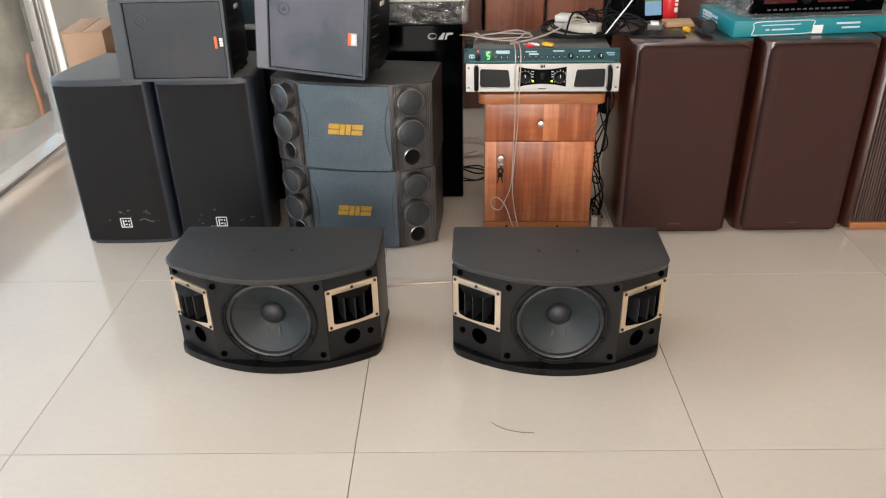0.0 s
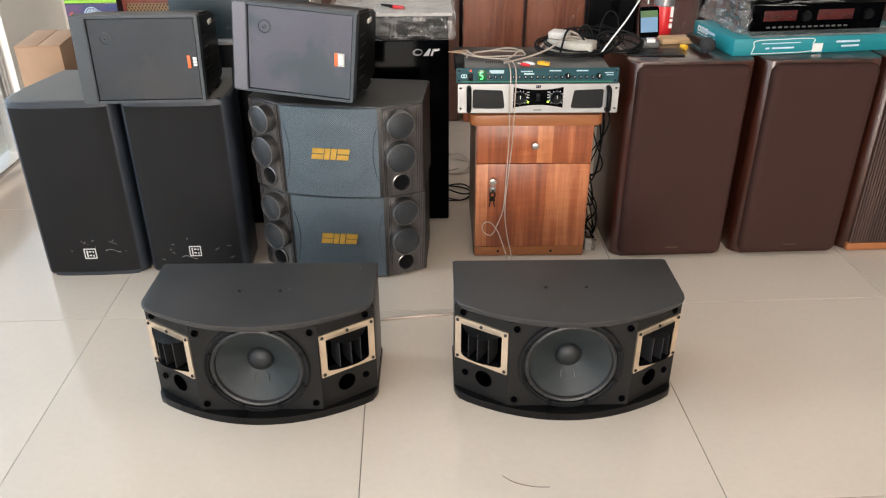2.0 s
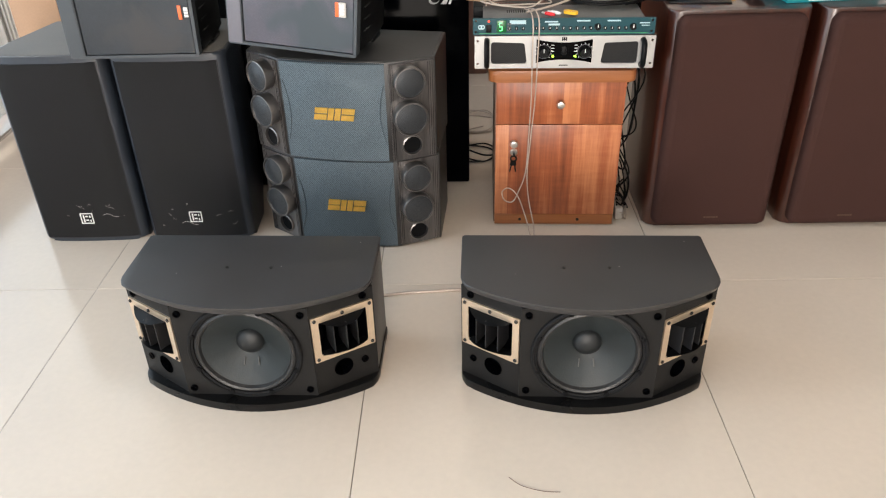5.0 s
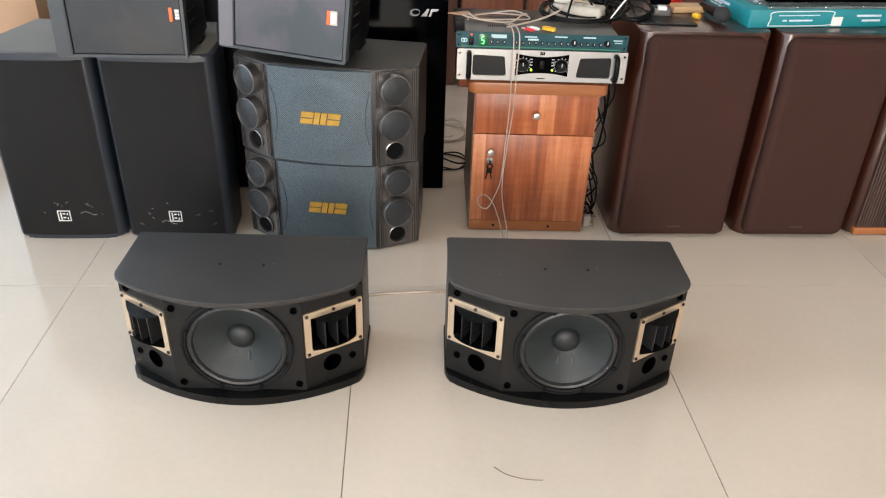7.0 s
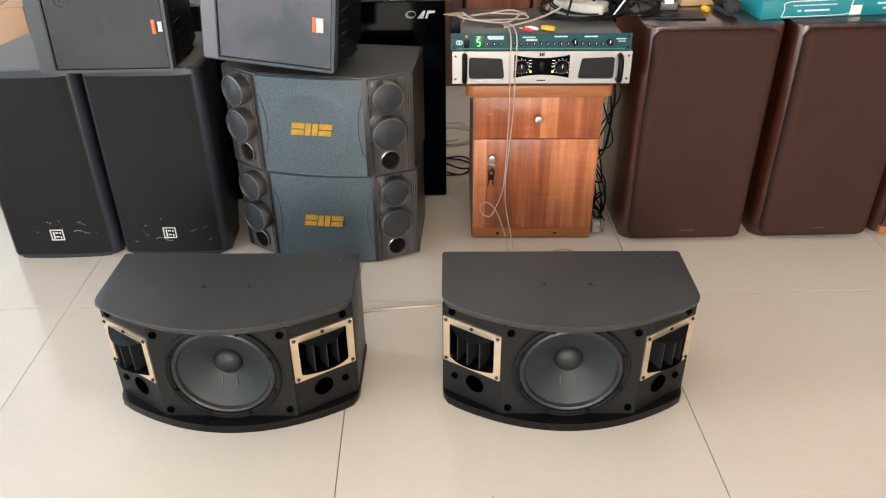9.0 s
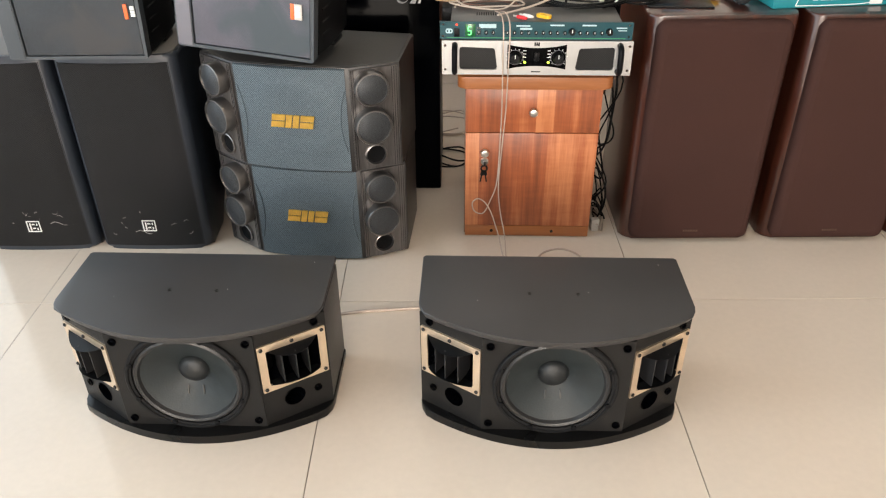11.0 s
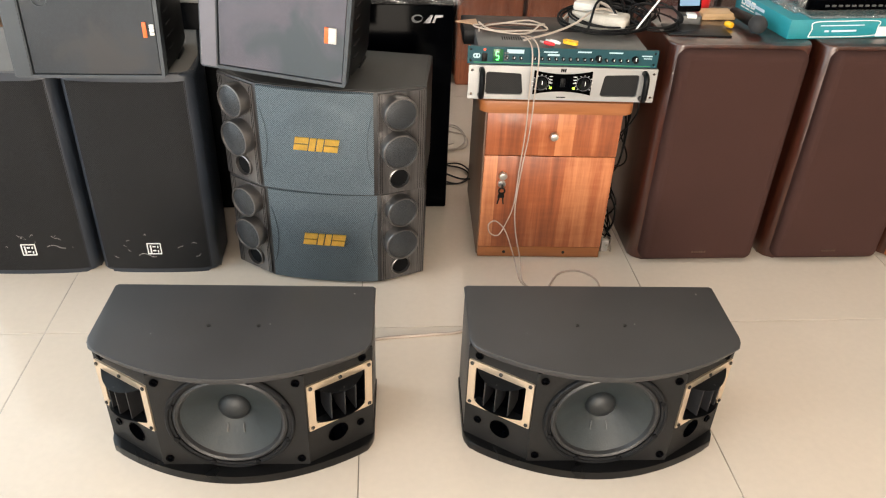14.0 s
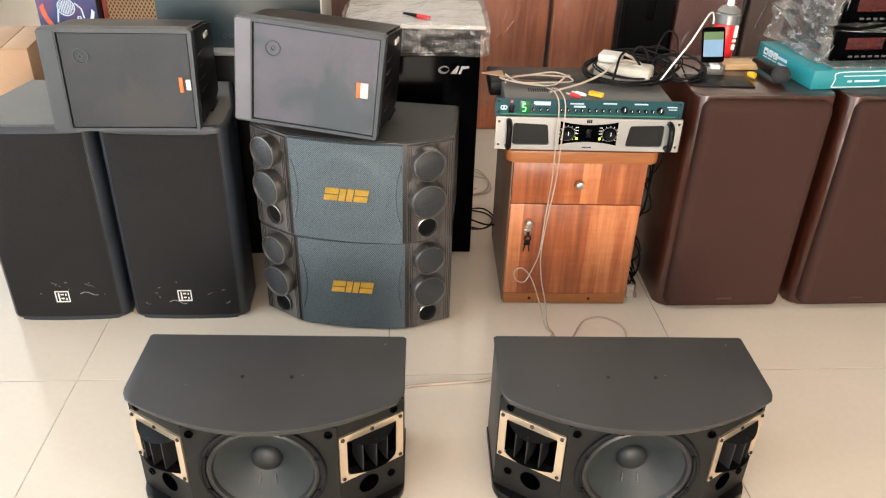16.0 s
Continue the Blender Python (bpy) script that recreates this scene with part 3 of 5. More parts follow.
# ---- upright black floor speakers ----
def floor_speaker(m, label):
    t = thing("floor_speaker", m, label, "speaker", "pair of upright black speakers")
    W, H, D, r = 0.1625, 0.587, 0.36, 0.03
    plan = [(W - 0.05, D), (-W + 0.05, D), (-W, 0.14)]
    plan += [(-W + r + r * math.cos(radians(180 + 15 * i)), r + r * math.sin(radians(180 + 15 * i))) for i in range(7)]
    plan += [(x, -0.008 * (1 - (x / W) ** 2)) for x in np.linspace(-0.11, 0.11, 9)]
    plan += [(W - r + r * math.cos(radians(270 + 15 * i)), r + r * math.sin(radians(270 + 15 * i))) for i in range(7)]
    plan += [(W, 0.14)]
    part("cabinet", prism(plan, 0.0, H, 0.012, 4), SLATE, t, "blue-grey painted cabinet with rounded edges")
    part("top_panel", prism([(x * 0.93, 0.012 + y * 0.93) for x, y in plan], H - 0.002, H + 0.0008, 0.0004, 1), DUSTTOP, t, "dusty grey top panel")
    g = bmesh.new()
    xs, zs = np.linspace(-W + 0.016, W - 0.02, 13), (0.012, 0.014, H - 0.021, H - 0.019)
    grid = [[g.verts.new((x, (-0.0095 if 0 < j < 3 and 0 < i < 12 else -0.004) + 0.0075 * (x / W) ** 2, z)) for i, x in enumerate(xs)] for j, z in enumerate(zs)]
    for a, b in zip(grid, grid[1:]):
        for i in range(12):
            g.faces.new((a[i], a[i + 1], b[i + 1], b[i]))
    grille = part("grille", g, FOAM, t, "black foam-backed grille with scratches")
    lint = random.Random(len(label))
    for k in range(9):
        x, z = lint.uniform(-0.12, 0.11), lint.uniform(0.05, 0.13)
        n = lint.uniform(0.0015, 0.009)
        part("scratch", tube([(x, -0.0096 + 0.0075 * (x / W) ** 2, z), (x + n, -0.0097 + 0.0075 * (x / W) ** 2, z + lint.uniform(-0.006, 0.006)), (x + 2 * n, -0.0092 + 0.0075 * (x / W) ** 2, z + lint.uniform(-0.008, 0.008))], 0.0003, 5, 3), PAPER, grille, "pale scratch")
    sx, sz = (0.045, 0.09) if "scratched" in label else (-0.05, 0.06)
    part("scratch", tube([(sx + 0.012 * k, -0.0102 + 0.0075 * ((sx + 0.012 * k) / W) ** 2, sz + 0.006 * math.sin(1.3 * k)) for k in range(5)], 0.0005, 5, 4), PAPER, grille, "pale curled thread")
    sign = board(rect(-0.019, 0.019, -0.018, 0.018, 0.001), [rect(-0.0165, 0.0165, -0.0155, 0.0155)], -0.002, 0)
    for x0, x1, z0, z1 in ((-0.011, -0.0075, -0.013, 0.011), (-0.004, 0.004, 0.005, 0.0085), (-0.004, 0.004, -0.008, -0.0045), (0.0085, 0.0115, -0.012, -0.005), (0.0085, 0.0115, 0.003, 0.009)):
        box(x0, x1, -0.002, 0, z0, z1, 0, bm=sign)
    part("badge", sign, WHITE, t, "small white square badge", pose(-0.005, -0.0095, 0.082), smooth=False)
    return t


b1 = floor_speaker(pose(-1.207, 2.574, 0, 0, 0, 0.5), "upright black stage speaker with a scratched grille")
b2 = floor_speaker(pose(-0.871, 2.574, 0, 0, 0, -0.6), "upright black stage speaker beside its matching twin")


# ---- small monitors lying on their sides ----
def monitor(m, label, skin, cloth, shift, gap, plate):
    t = thing("monitor_speaker", m, label, "speaker", "pair of small monitors lying sideways")
    W, H = 0.355, 0.25
    front = board([(0.0, 0.004), (0.006, 0.0), (W - 0.012, 0.0), (W - 0.008, 0.004), (W, H - 0.006), (W - 0.006, H), (0.012, H), (0.006, H - 0.006)],
                  [[(0.042, 0.008), (W - 0.016, 0.008), (W - 0.01, H - 0.009), (0.048, H - 0.009)]], 0, 0.03)
    part("front_frame", front, GREYBOX, t, "smooth dark grey plastic front frame")
    part("side_strip", prism([(0.003, 0.004), (0.0395, 0.004), (0.0455, H - 0.004), (0.0135, H - 0.004), (0.0085, H - 0.008)], 0, 0.002, 0.0006, 1), skin, t, "smooth paler front strip", pose(0, 0.0004, 0, 90, 0, 0))
    g = bmesh.new()
    vs = [g.verts.new(p) for p in ((0.0455, 0.003, 0.0105), (W - 0.0185, 0.003, 0.0105), (W - 0.0125, 0.003, H - 0.0115), (0.0515, 0.003, H - 0.0115), (0.041, 0.014, 0.007), (W - 0.015, 0.014, 0.007), (W - 0.009, 0.014, H - 0.008), (0.047, 0.014, H - 0.008))]
    g.faces.new(vs[:4])
    for i in range(4):
        g.faces.new((vs[i], vs[(i + 1) % 4], vs[4 + (i + 1) % 4], vs[4 + i]))
    part("grille", g, cloth, t, "flat dark cloth-backed grille")
    c = bmesh.new()
    rings = [[c.verts.new(p) for p in ((a, y, lo), (W - b, y, lo), (W - b, y, hi), (a, y, hi))] for a, b, lo, hi, y in ((0.016, 0.007, 0.004, H - 0.006, 0.03), (0.02, 0.002, 0.005, H - 0.02, 0.16), (0.05, 0.012, 0.01, H - 0.045, 0.27))]
    for a, b in zip(rings, rings[1:]):
        for i in range(4):
            c.faces.new((a[i], a[(i + 1) % 4], b[(i + 1) % 4], b[i]))
    c.faces.new(rings[2])
    c.faces.new(rings[0][::-1])
    bmesh.ops.bevel(c, geom=c.edges[:], offset=0.006, segments=2, affect="EDGES")
    shell = part("shell", c, PLASTIC, t, "tapered black plastic shell")
    for i in range(5):
        z = 0.05 + 0.03 * i
        part("fin", box(W - 0.02, W - 0.0035, 0.06, 0.13, z, z + 0.004, 0.001, 1), PLASTIC, shell)
    part("tweeter_ring", lathe([(0.0185, 0.0), (0.0185, -0.0012), (0.0165, -0.0016), (0.0155, 0.0)], 28, "y", at=(0.095, 0.002, 0.186)), GREYBOX, t, "thin raised tweeter ring")
    part("tweeter_ring", lathe([(0.006, 0.0), (0.006, -0.0012), (0.004, -0.0016), (0.003, 0.0)], 16, "y", at=(0.095, 0.002, 0.186)), GREYBOX, t)
    x = W - 0.058 + shift
    part("badge", box(x, x + 0.009, -0.0015, 0.003, 0.1, 0.136, 0.0005), ORANGE, t, "orange badge stripe")
    if plate:
        part("badge_plate", box(x + 0.0095, x + 0.028, -0.0012, 0.003, 0.1, 0.136, 0.0005), PAPER, t, "pale square badge plate")
    sign = bmesh.new()
    x += 0.009 + gap
    for z0, z1 in ((0.106, 0.1125), (0.114, 0.1205), (0.122, 0.131)):
        box(x, x + 0.0105, -0.0018, 0.003, z0, z1, 0.0005, bm=sign)
    part("badge_mark", sign, WHITE, t, "small white badge blocks")
    part("bracket_pad", box(W - 0.035, W + 0.001, 0.13, 0.165, H - 0.056, H - 0.043, 0.002), PALETRIM, t, "pale pad on the wall bracket")
    part("bracket", box(W - 0.06, W - 0.001, 0.13, 0.2, 0.001, 0.016, 0.005), PLASTIC, t, "black wall bracket foot")
    return t


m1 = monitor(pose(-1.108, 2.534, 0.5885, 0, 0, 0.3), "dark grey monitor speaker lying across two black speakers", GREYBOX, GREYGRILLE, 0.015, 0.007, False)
# Coloured paler than its twin because it faces the window.
m2 = monitor(pose(-0.666, 2.5, 0.636, 0, 4.2, -12), "dusty grey monitor speaker, window sheen in its colour, tilted on the mesh-front stack", PALEBOX, DUSTSHEEN, -0.003, 0.004, True)


# ---- wooden bedside cabinet ----
cab = thing("bedside_cabinet", pose(0.226, 2.624, 0, 0, 0, -2.2), "orange wood-laminate bedside cabinet with drawer, door and keys", "cabinet")
part("carcass", box(-0.187, 0.184, 0.012, 0.41, 0.004, 0.474, 0.001), CABSIDE, cab, "dull brown side panels")
part("top_board", prism(rect(-0.207, 0.207, -0.022, 0.415, 0.022, 5), 0.474, 0.508, 0.004), EDGEBAND, cab, "rounded orange top board")
drawer = part("drawer", box(-0.184, 0.184, -0.006, 0.012, 0.3425, 0.4735, 0.0015), LAMINATE, cab)
door = part("door", box(-0.184, 0.184, -0.006, 0.012, 0.0415, 0.3395, 0.0015), LAMINATE, cab)
plinth = part("plinth", box(-0.184, 0.184, -0.003, 0.011, 0.004, 0.0385, 0.0015), EDGEBAND, cab)
for x in (-0.105, 0.075):
    part("plug", lathe([(0.005, -0.003), (0.0045, -0.0045), (0, -0.0048)], 12, "y", at=(x, 0, 0.021)), SCREW, plinth)
for host, x, z in ((drawer, 0.0, 0.408), (door, -0.13, 0.286)):
    part("knob", lathe([(0.006, -0.006), (0.005, -0.014), (0.011, -0.019), (0.0125, -0.024), (0.01, -0.029), (0, -0.031)], 20, "y", at=(x, 0, z)), CHROME, host, "round brushed metal knob")
part("lock", lathe([(0.011, -0.006), (0.011, -0.014), (0.009, -0.016), (0, -0.016)], 20, "y", at=(-0.13, 0, 0.255)), CHROME, door, "small round lock")
keys = box(-0.133, -0.127, -0.034, -0.0155, 0.25, 0.26, 0.001)
lathe([(0.011, -0.001), (0.011, 0.001), (0.006, 0.001), (0.006, -0.001), (0.011, -0.001)], 16, "y", bm=keys, at=(-0.131, -0.03, 0.243))
for dx, tilt in ((-0.003, 12), (0.002, -8)):
    k = box(-0.005, 0.005, -0.001, 0.001, -0.016, 0.0, 0.001, 1)
    box(-0.002, 0.002, -0.0009, 0.0009, -0.036, -0.015, 0, bm=k)
    add(keys, k, pose(-0.131 + dx, -0.03, 0.236, 0, tilt, 0))
part("key", keys, SCREW, door, "small bunch of dark keys")


# ---- amplifier and effects unit ----
amp = thing("power_amplifier", pose(0.219, 2.566, 0.509, 0, 0, -2.4), "silver rack power amplifier with black handles, switched on", "amplifier")
A = 0.2415
part("chassis", box(-0.215, 0.215, 0.004, 0.3, 0.019, 0.107, 0.002), STEEL, amp)
for x in (-0.19, 0.19):
    for y in (0.06, 0.28):
        part("foot", lathe([(0.012, 0.019), (0.011, 0.0), (0, 0.0)], 16, "z", at=(x, y, 0)), RUBBER, amp)
holes = [[(s * x, z) for x, z in ((0.1, 0.039), (0.103, 0.034), (0.108, 0.033), (0.19, 0.033), (0.195, 0.035), (0.197, 0.04), (0.197, 0.086), (0.195, 0.091), (0.19, 0.093), (0.112, 0.09), (0.108, 0.088), (0.106, 0.083))][::s] for s in (-1, 1)]
face = part("faceplate", board(rect(-A, A, 0.02, 0.109, 0.002), holes + [circle(sx * 0.233, z, 0.0035, 10) for sx in (-1, 1) for z in (0.033, 0.096)], -0.003, 0.003), SILVER, amp, "brushed silver faceplate")
for x in (-0.1485, 0.1485):
    part("vent_mesh", box(x - 0.05, x + 0.05, 0.0035, 0.008, 0.03, 0.095, 0), mesh_grille("vent_mesh", (0.012, 0.012, 0.013), (0.002, 0.002, 0.002), 0.004, 0.5, 0.2), amp, "black perforated vent", smooth=False)
wave = [(x, 0.1 - 0.009 * (1 - (x / 0.075) ** 2)) for x in np.linspace(0.075, -0.075, 13)] + [(x, 0.036 + 0.009 * (1 - (x / 0.075) ** 2)) for x in np.linspace(-0.075, 0.075, 13)]
panel = part("control_panel", board(wave, [], -0.0055, -0.003), GLOSSBLACK, amp, "waisted glossy black control panel")
for x in (-0.055, 0.055):
    part("dial_ring", lathe([(0.0195, -0.0055), (0.0195, -0.0062), (0.0185, -0.0062), (0.0185, -0.0055)], 28, "y", at=(x, 0, 0.067)), PALEBOX, panel)
    part("volume_knob", lathe([(0.014, -0.0055), (0.0125, -0.018), (0.011, -0.02), (0, -0.02)], 24, "y", at=(x, 0, 0.067)), PLASTIC, amp, "black volume knob with white pointer")
    part("pointer", box(x - 0.0008, x + 0.0008, -0.0206, -0.0198, 0.068, 0.078, 0), WHITE, panel, smooth=False)
    for k, z in enumerate((0.084, 0.0755, 0.067)):
        side = 1 if x < 0 else -1
        part("print_bar", box(x + side * 0.024 - 0.004, x + side * 0.024 + 0.004, -0.006, -0.0054, z, z + 0.0015, 0), WHITE, panel, smooth=False)
    ticks = bmesh.new()
    for i in range(11):
        add(ticks, box(-0.0006, 0.0006, -0.0064, -0.0054, 0.0205, 0.0235, 0), pose(x, 0, 0.067, 0, -135 + 27 * i, 0))
    part("dial_marks", ticks, WHITE, panel, "white ticks round the knob", smooth=False)
    part("led", lathe([(0.003, -0.0055), (0.0025, -0.0078), (0, -0.0085)], 12, "y", at=(x + (0.025 if x < 0 else -0.025), 0, 0.0545)), glow("led_yellow_green", (0.5, 1.0, 0.05), 3), amp, "lit yellow-green lamp")
part("switch", box(-0.006, 0.006, -0.0085, -0.005, 0.058, 0.08, 0.001), PLASTIC, amp, "small black power rocker")
mark = bmesh.new()
for x in (-0.0055, -0.0005, 0.0045):
    box(x - 0.0018, x + 0.0018, -0.0036, -0.0028, 0.096, 0.1055, 0, bm=mark)
box(-0.006, 0.006, -0.0036, -0.0028, 0.0985, 0.1005, 0, bm=mark)
part("print_bar", box(-0.012, 0.012, -0.0036, -0.0028, 0.0275, 0.03, 0), BLACK, face, smooth=False)
part("print_mark", mark, BLACK, face, smooth=False)
for s in (-1, 1):
    hx = s * 0.2085
    part("handle", tube([(hx, -0.002, 0.031), (hx, -0.022, 0.033), (hx, -0.03, 0.045), (hx, -0.03, 0.082), (hx, -0.022, 0.096), (hx, -0.002, 0.098)], 0.0075, 10), PLASTIC, amp, "black bow handle")

fx = thing("effects_unit", pose(0.2145, 2.572, 0.6185, 0, 0, -2.6), "slim teal-fronted rack effects unit showing a green digit", "effects unit")
part("chassis", box(-0.215, 0.215, 0.003, 0.14, 0.002, 0.0435, 0.0015), STEEL, fx, "dark grey steel lid")
fp = part("faceplate", board(rect(-A, A, 0.001, 0.0455, 0.001), [circle(sx * 0.233, z, 0.003, 10) for sx in (-1, 1) for z in (0.009, 0.038)], -0.003, 0.003), TEALPANEL, fx, "teal printed faceplate")
part("print_line", box(-0.225, 0.225, -0.0036, -0.0029, 0.004, 0.0065, 0), material("emerald_print", (0.01, 0.16, 0.07), 0.45), fp, "emerald green printed line", smooth=False)
vents = bmesh.new()
for i in range(9):
    box(-0.15 + i * 0.006, -0.1475 + i * 0.006, 0.06, 0.085, 0.043, 0.0441, 0, bm=vents)
part("vent_slots", vents, BLACK, fx, smooth=False)
disp = part("display", box(-0.178, -0.152, -0.0045, -0.002, 0.008, 0.04, 0.0008), material("display_glass", (0.01, 0.1, 0.03), 0.2, 0, 0.1), fx, "green-lit display window")
seg = bmesh.new()
for x0, x1, z0, z1 in ((-0.17, -0.1635, 0.0325, 0.0345), (-0.1715, -0.1695, 0.0245, 0.0335), (-0.17, -0.1635, 0.0225, 0.0245), (-0.164, -0.162, 0.0145, 0.0235), (-0.17, -0.1635, 0.0125, 0.0145)):
    box(x0, x1, -0.0051, -0.0046, z0, z1, 0, bm=seg)
part("digit", seg, LEDGREEN, disp, "green seven-segment digit 5", smooth=False)
part("rocker_switch", box(-0.206, -0.192, -0.006, -0.002, 0.008, 0.029, 0.001), PLASTIC, fx, "black power rocker")
part("led", lathe([(0.003, -0.003), (0.0025, -0.005), (0, -0.0055)], 10, "y", at=(-0.199, 0, 0.038)), LEDRED, fx, "red power lamp")
PALETEAL = material("pale_teal_print", (0.4, 0.55, 0.58), 0.5, 0, 0.1)
for x0, x1, z0, z1 in ((-0.143, -0.1, 0.03, 0.04), (-0.05, -0.015, 0.034, 0.0375), (-0.04, -0.01, 0.026, 0.031), (0.035, 0.07, 0.036, 0.0395), (0.115, 0.15, 0.036, 0.0395), (0.2, 0.226, 0.03, 0.033), (0.205, 0.226, 0.024, 0.026)):
    part("print_bar", box(x0, x1, -0.0036, -0.0029, z0, z1, 0), PALETEAL, fp, smooth=False)
for x in (-0.143, -0.125, -0.107, -0.072, -0.054, -0.036, -0.018, 0.0, 0.018, 0.036, 0.054, 0.072, 0.11, 0.128, 0.146, 0.164):
    part("small_knob", lathe([(0.0045, -0.003), (0.004, -0.011), (0, -0.0115)], 12, "y", at=(x, 0, 0.019)), PLASTIC, fx)
    part("pointer", box(x - 0.0007, x + 0.0007, -0.0122, -0.0112, 0.019, 0.0235, 0), WHITE, fx, smooth=False)
for x in (-0.147, -0.141):
    for z in (0.012, 0.02, 0.028):
        part("button", box(x - 0.002, x + 0.002, -0.0048, -0.002, z, z + 0.005, 0.0005, 1), STEEL, fx)
part("emblem", board(rect(-0.2275, -0.2095, 0.016, 0.028, 0.005), [rect(-0.2245, -0.2205, 0.019, 0.025, 0.0015), rect(-0.2165, -0.2125, 0.019, 0.025, 0.0015)], -0.0036, -0.0028), PALETEAL, fp, "pale oval emblem", smooth=False)
for x in (0.09, 0.183):
    part("knob_pointer", box(x - 0.001, x + 0.001, -0.0158, -0.0148, 0.022, 0.0305, 0), WHITE, fx, smooth=False)
    part("knob", lathe([(0.009, -0.003), (0.0075, -0.014), (0, -0.015)], 18, "y", at=(x, 0, 0.022)), PLASTIC, fx, "larger black knob")


# ---- tall brown speakers ----
def brown_speaker(m, w, h, label, slats=False):
    t = thing("tall_brown_speaker", m, label, "speaker", "row of tall brown speakers")
    W, D, r = w / 2, 0.36, 0.034
    plan = [(W - 0.004, D), (-W + 0.004, D)]
    for i in range(7):
        a = radians(180 + 15 * i)
        plan.append((-W + r + r * math.cos(a), r + r * math.sin(a)))
    for i in range(7):
        a = radians(270 + 15 * i)
        plan.append((W - r + r * math.cos(a), r + r * math.sin(a)))
    part("cabinet", prism(plan, 0.002, h, 0.006, 3), MAHOGANY, t, "polished reddish-brown veneer cabinet")
    if slats:
        base = part("grille_base", box(-W + 0.02, W - 0.02, -0.012, 0.02, 0.004, 0.03, 0.003), EDGEBAND, t, "lighter wooden base strip")
        k = 34
        for i in range(k):
            x = -W + 0.03 + (w - 0.06) * i / (k - 1)
            part("slat", box(x - 0.003, x + 0.003, -0.012, 0.002, 0.032, h - 0.02, 0.0015, 1), SLATWOOD, t)
        return t
    g = bmesh.new()
    rings = []
    for inset, y in ((0.0, 0.012), (0.0, -0.01), (0.002, -0.018), (0.007, -0.025), (0.014, -0.029), (0.024, -0.031)):
        rings.append([g.verts.new((x, y, z)) for x, z in rect(-W + 0.02 + inset, W - 0.02 - inset, 0.012 + inset, h - 0.01 - inset, 0.026 - inset, 6)])
    for a, b in zip(rings, rings[1:]):
        for i in range(len(a)):
            j = (i + 1) % len(a)
            g.faces.new((a[i], a[j], b[j], b[i]))
    g.faces.new(rings[-1])
    cloth = part("grille", g, BROWNCLOTH, t, "dark brown cloth grille panel")
    for f in cloth.data.polygons:
        f.use_smooth = abs(f.normal.y) < 0.98
    bars = bmesh.new()
    for i in range(6):
        box(-0.02 + i * 0.0075, -0.0155 + i * 0.0075, -0.0325, -0.0305, 0.044, 0.05, 0, bm=bars)
    part("badge", bars, material("dull_gold_print", (0.1, 0.064, 0.045), 0.4, 0.6, 0.1), t, "small dull maker's plate", smooth=False)
    return t


brown_speaker(pose(0.7, 2.606, 0, 0, 0, 0), 0.388, 0.667, "tall dark brown wooden speaker with a cloth grille")
brown_speaker(pose(1.107, 2.606, 0, 0, 0, 0), 0.372, 0.667, "tall dark brown wooden speaker beside its twin")
brown_speaker(pose(1.492, 2.612, 0, 0, 0, 0), 0.372, 0.667, "tall brown wooden speaker with a slatted front", slats=True)


def crumple(x0, x1, y0, y1, z0, z1, amount, cuts=7, seed=0.0, sag=0.0):
    """A loose film skin round a block: a gridded box pushed about by noise."""
    out = bmesh.new()
    bmesh.ops.create_cube(out, size=1.0)
    bmesh.ops.subdivide_edges(out, edges=out.edges[:], cuts=cuts, use_grid_fill=True)
    for v in out.verts:
        p = Vector((x0 + (v.co.x + 0.5) * (x1 - x0), y0 + (v.co.y + 0.5) * (y1 - y0), z0 + (v.co.z + 0.5) * (z1 - z0)))
        q = noise.noise_vector(p * 22 + Vector((seed, seed, 0))) + 0.6 * noise.noise_vector(p * 60 + Vector((0, seed, seed)))
        out_dir = v.co.normalized()
        v.co = p + out_dir * amount * (0.6 + q.x) + Vector((q.y, q.z, 0)) * amount * 0.35
        v.co.z = max(v.co.z, z0)
    return out


FILM = clear("stretch_film", (0.95, 0.95, 0.96), 0.035, 0.16, 0.06, True)
FILM2 = clear("milky_film", (0.92, 0.92, 0.92), 0.08, 0.16, 0.09, True)
# Milky stuff for highlights on the film's creases, modelled as thin tubes.
GLINT = clear("milky_glint", (1, 1, 1), 0.35, 0.15, 0.2)
WRAPWOOD = wood("red_brown_veneer", (0.23, 0.062, 0.027), (0.49, 0.152, 0.068), "z", 34, 0.4, 0.2)
REDVENEER = wood("dark_red_veneer", (0.13, 0.024, 0.018), (0.26, 0.055, 0.04), "z", 20, 0.35, 0.3)
DULLBROWN = wood("dull_brown_veneer", (0.075, 0.034, 0.024), (0.14, 0.066, 0.046), "z", 16, 0.5, 0.1)
INK = material("box_ink", (0.012, 0.012, 0.02), 0.3, 0, 0.2)
GREENPALE = material("pale_green_print", (0.5, 0.68, 0.3), 0.4, 0, 0.1)
GREENSTRIPE = material("lime_print", (0.3, 0.62, 0.04), 0.4, 0, 0.1)
BLUEPRINT = material("blue_print", (0.03, 0.06, 0.17), 0.35, 0, 0.35, 18, 60, 0.0)
REDPRINT = material("red_orange_print", (0.55, 0.1, 0.04), 0.35, 0, 0.4, 14, 60, 0.0)
PALEPRINT = material("pale_print", (0.5, 0.6, 0.7), 0.35, 0, 0.2)
TAN = material("tan_lattice", (0.4, 0.25, 0.13), 0.5, 0, 0.15)
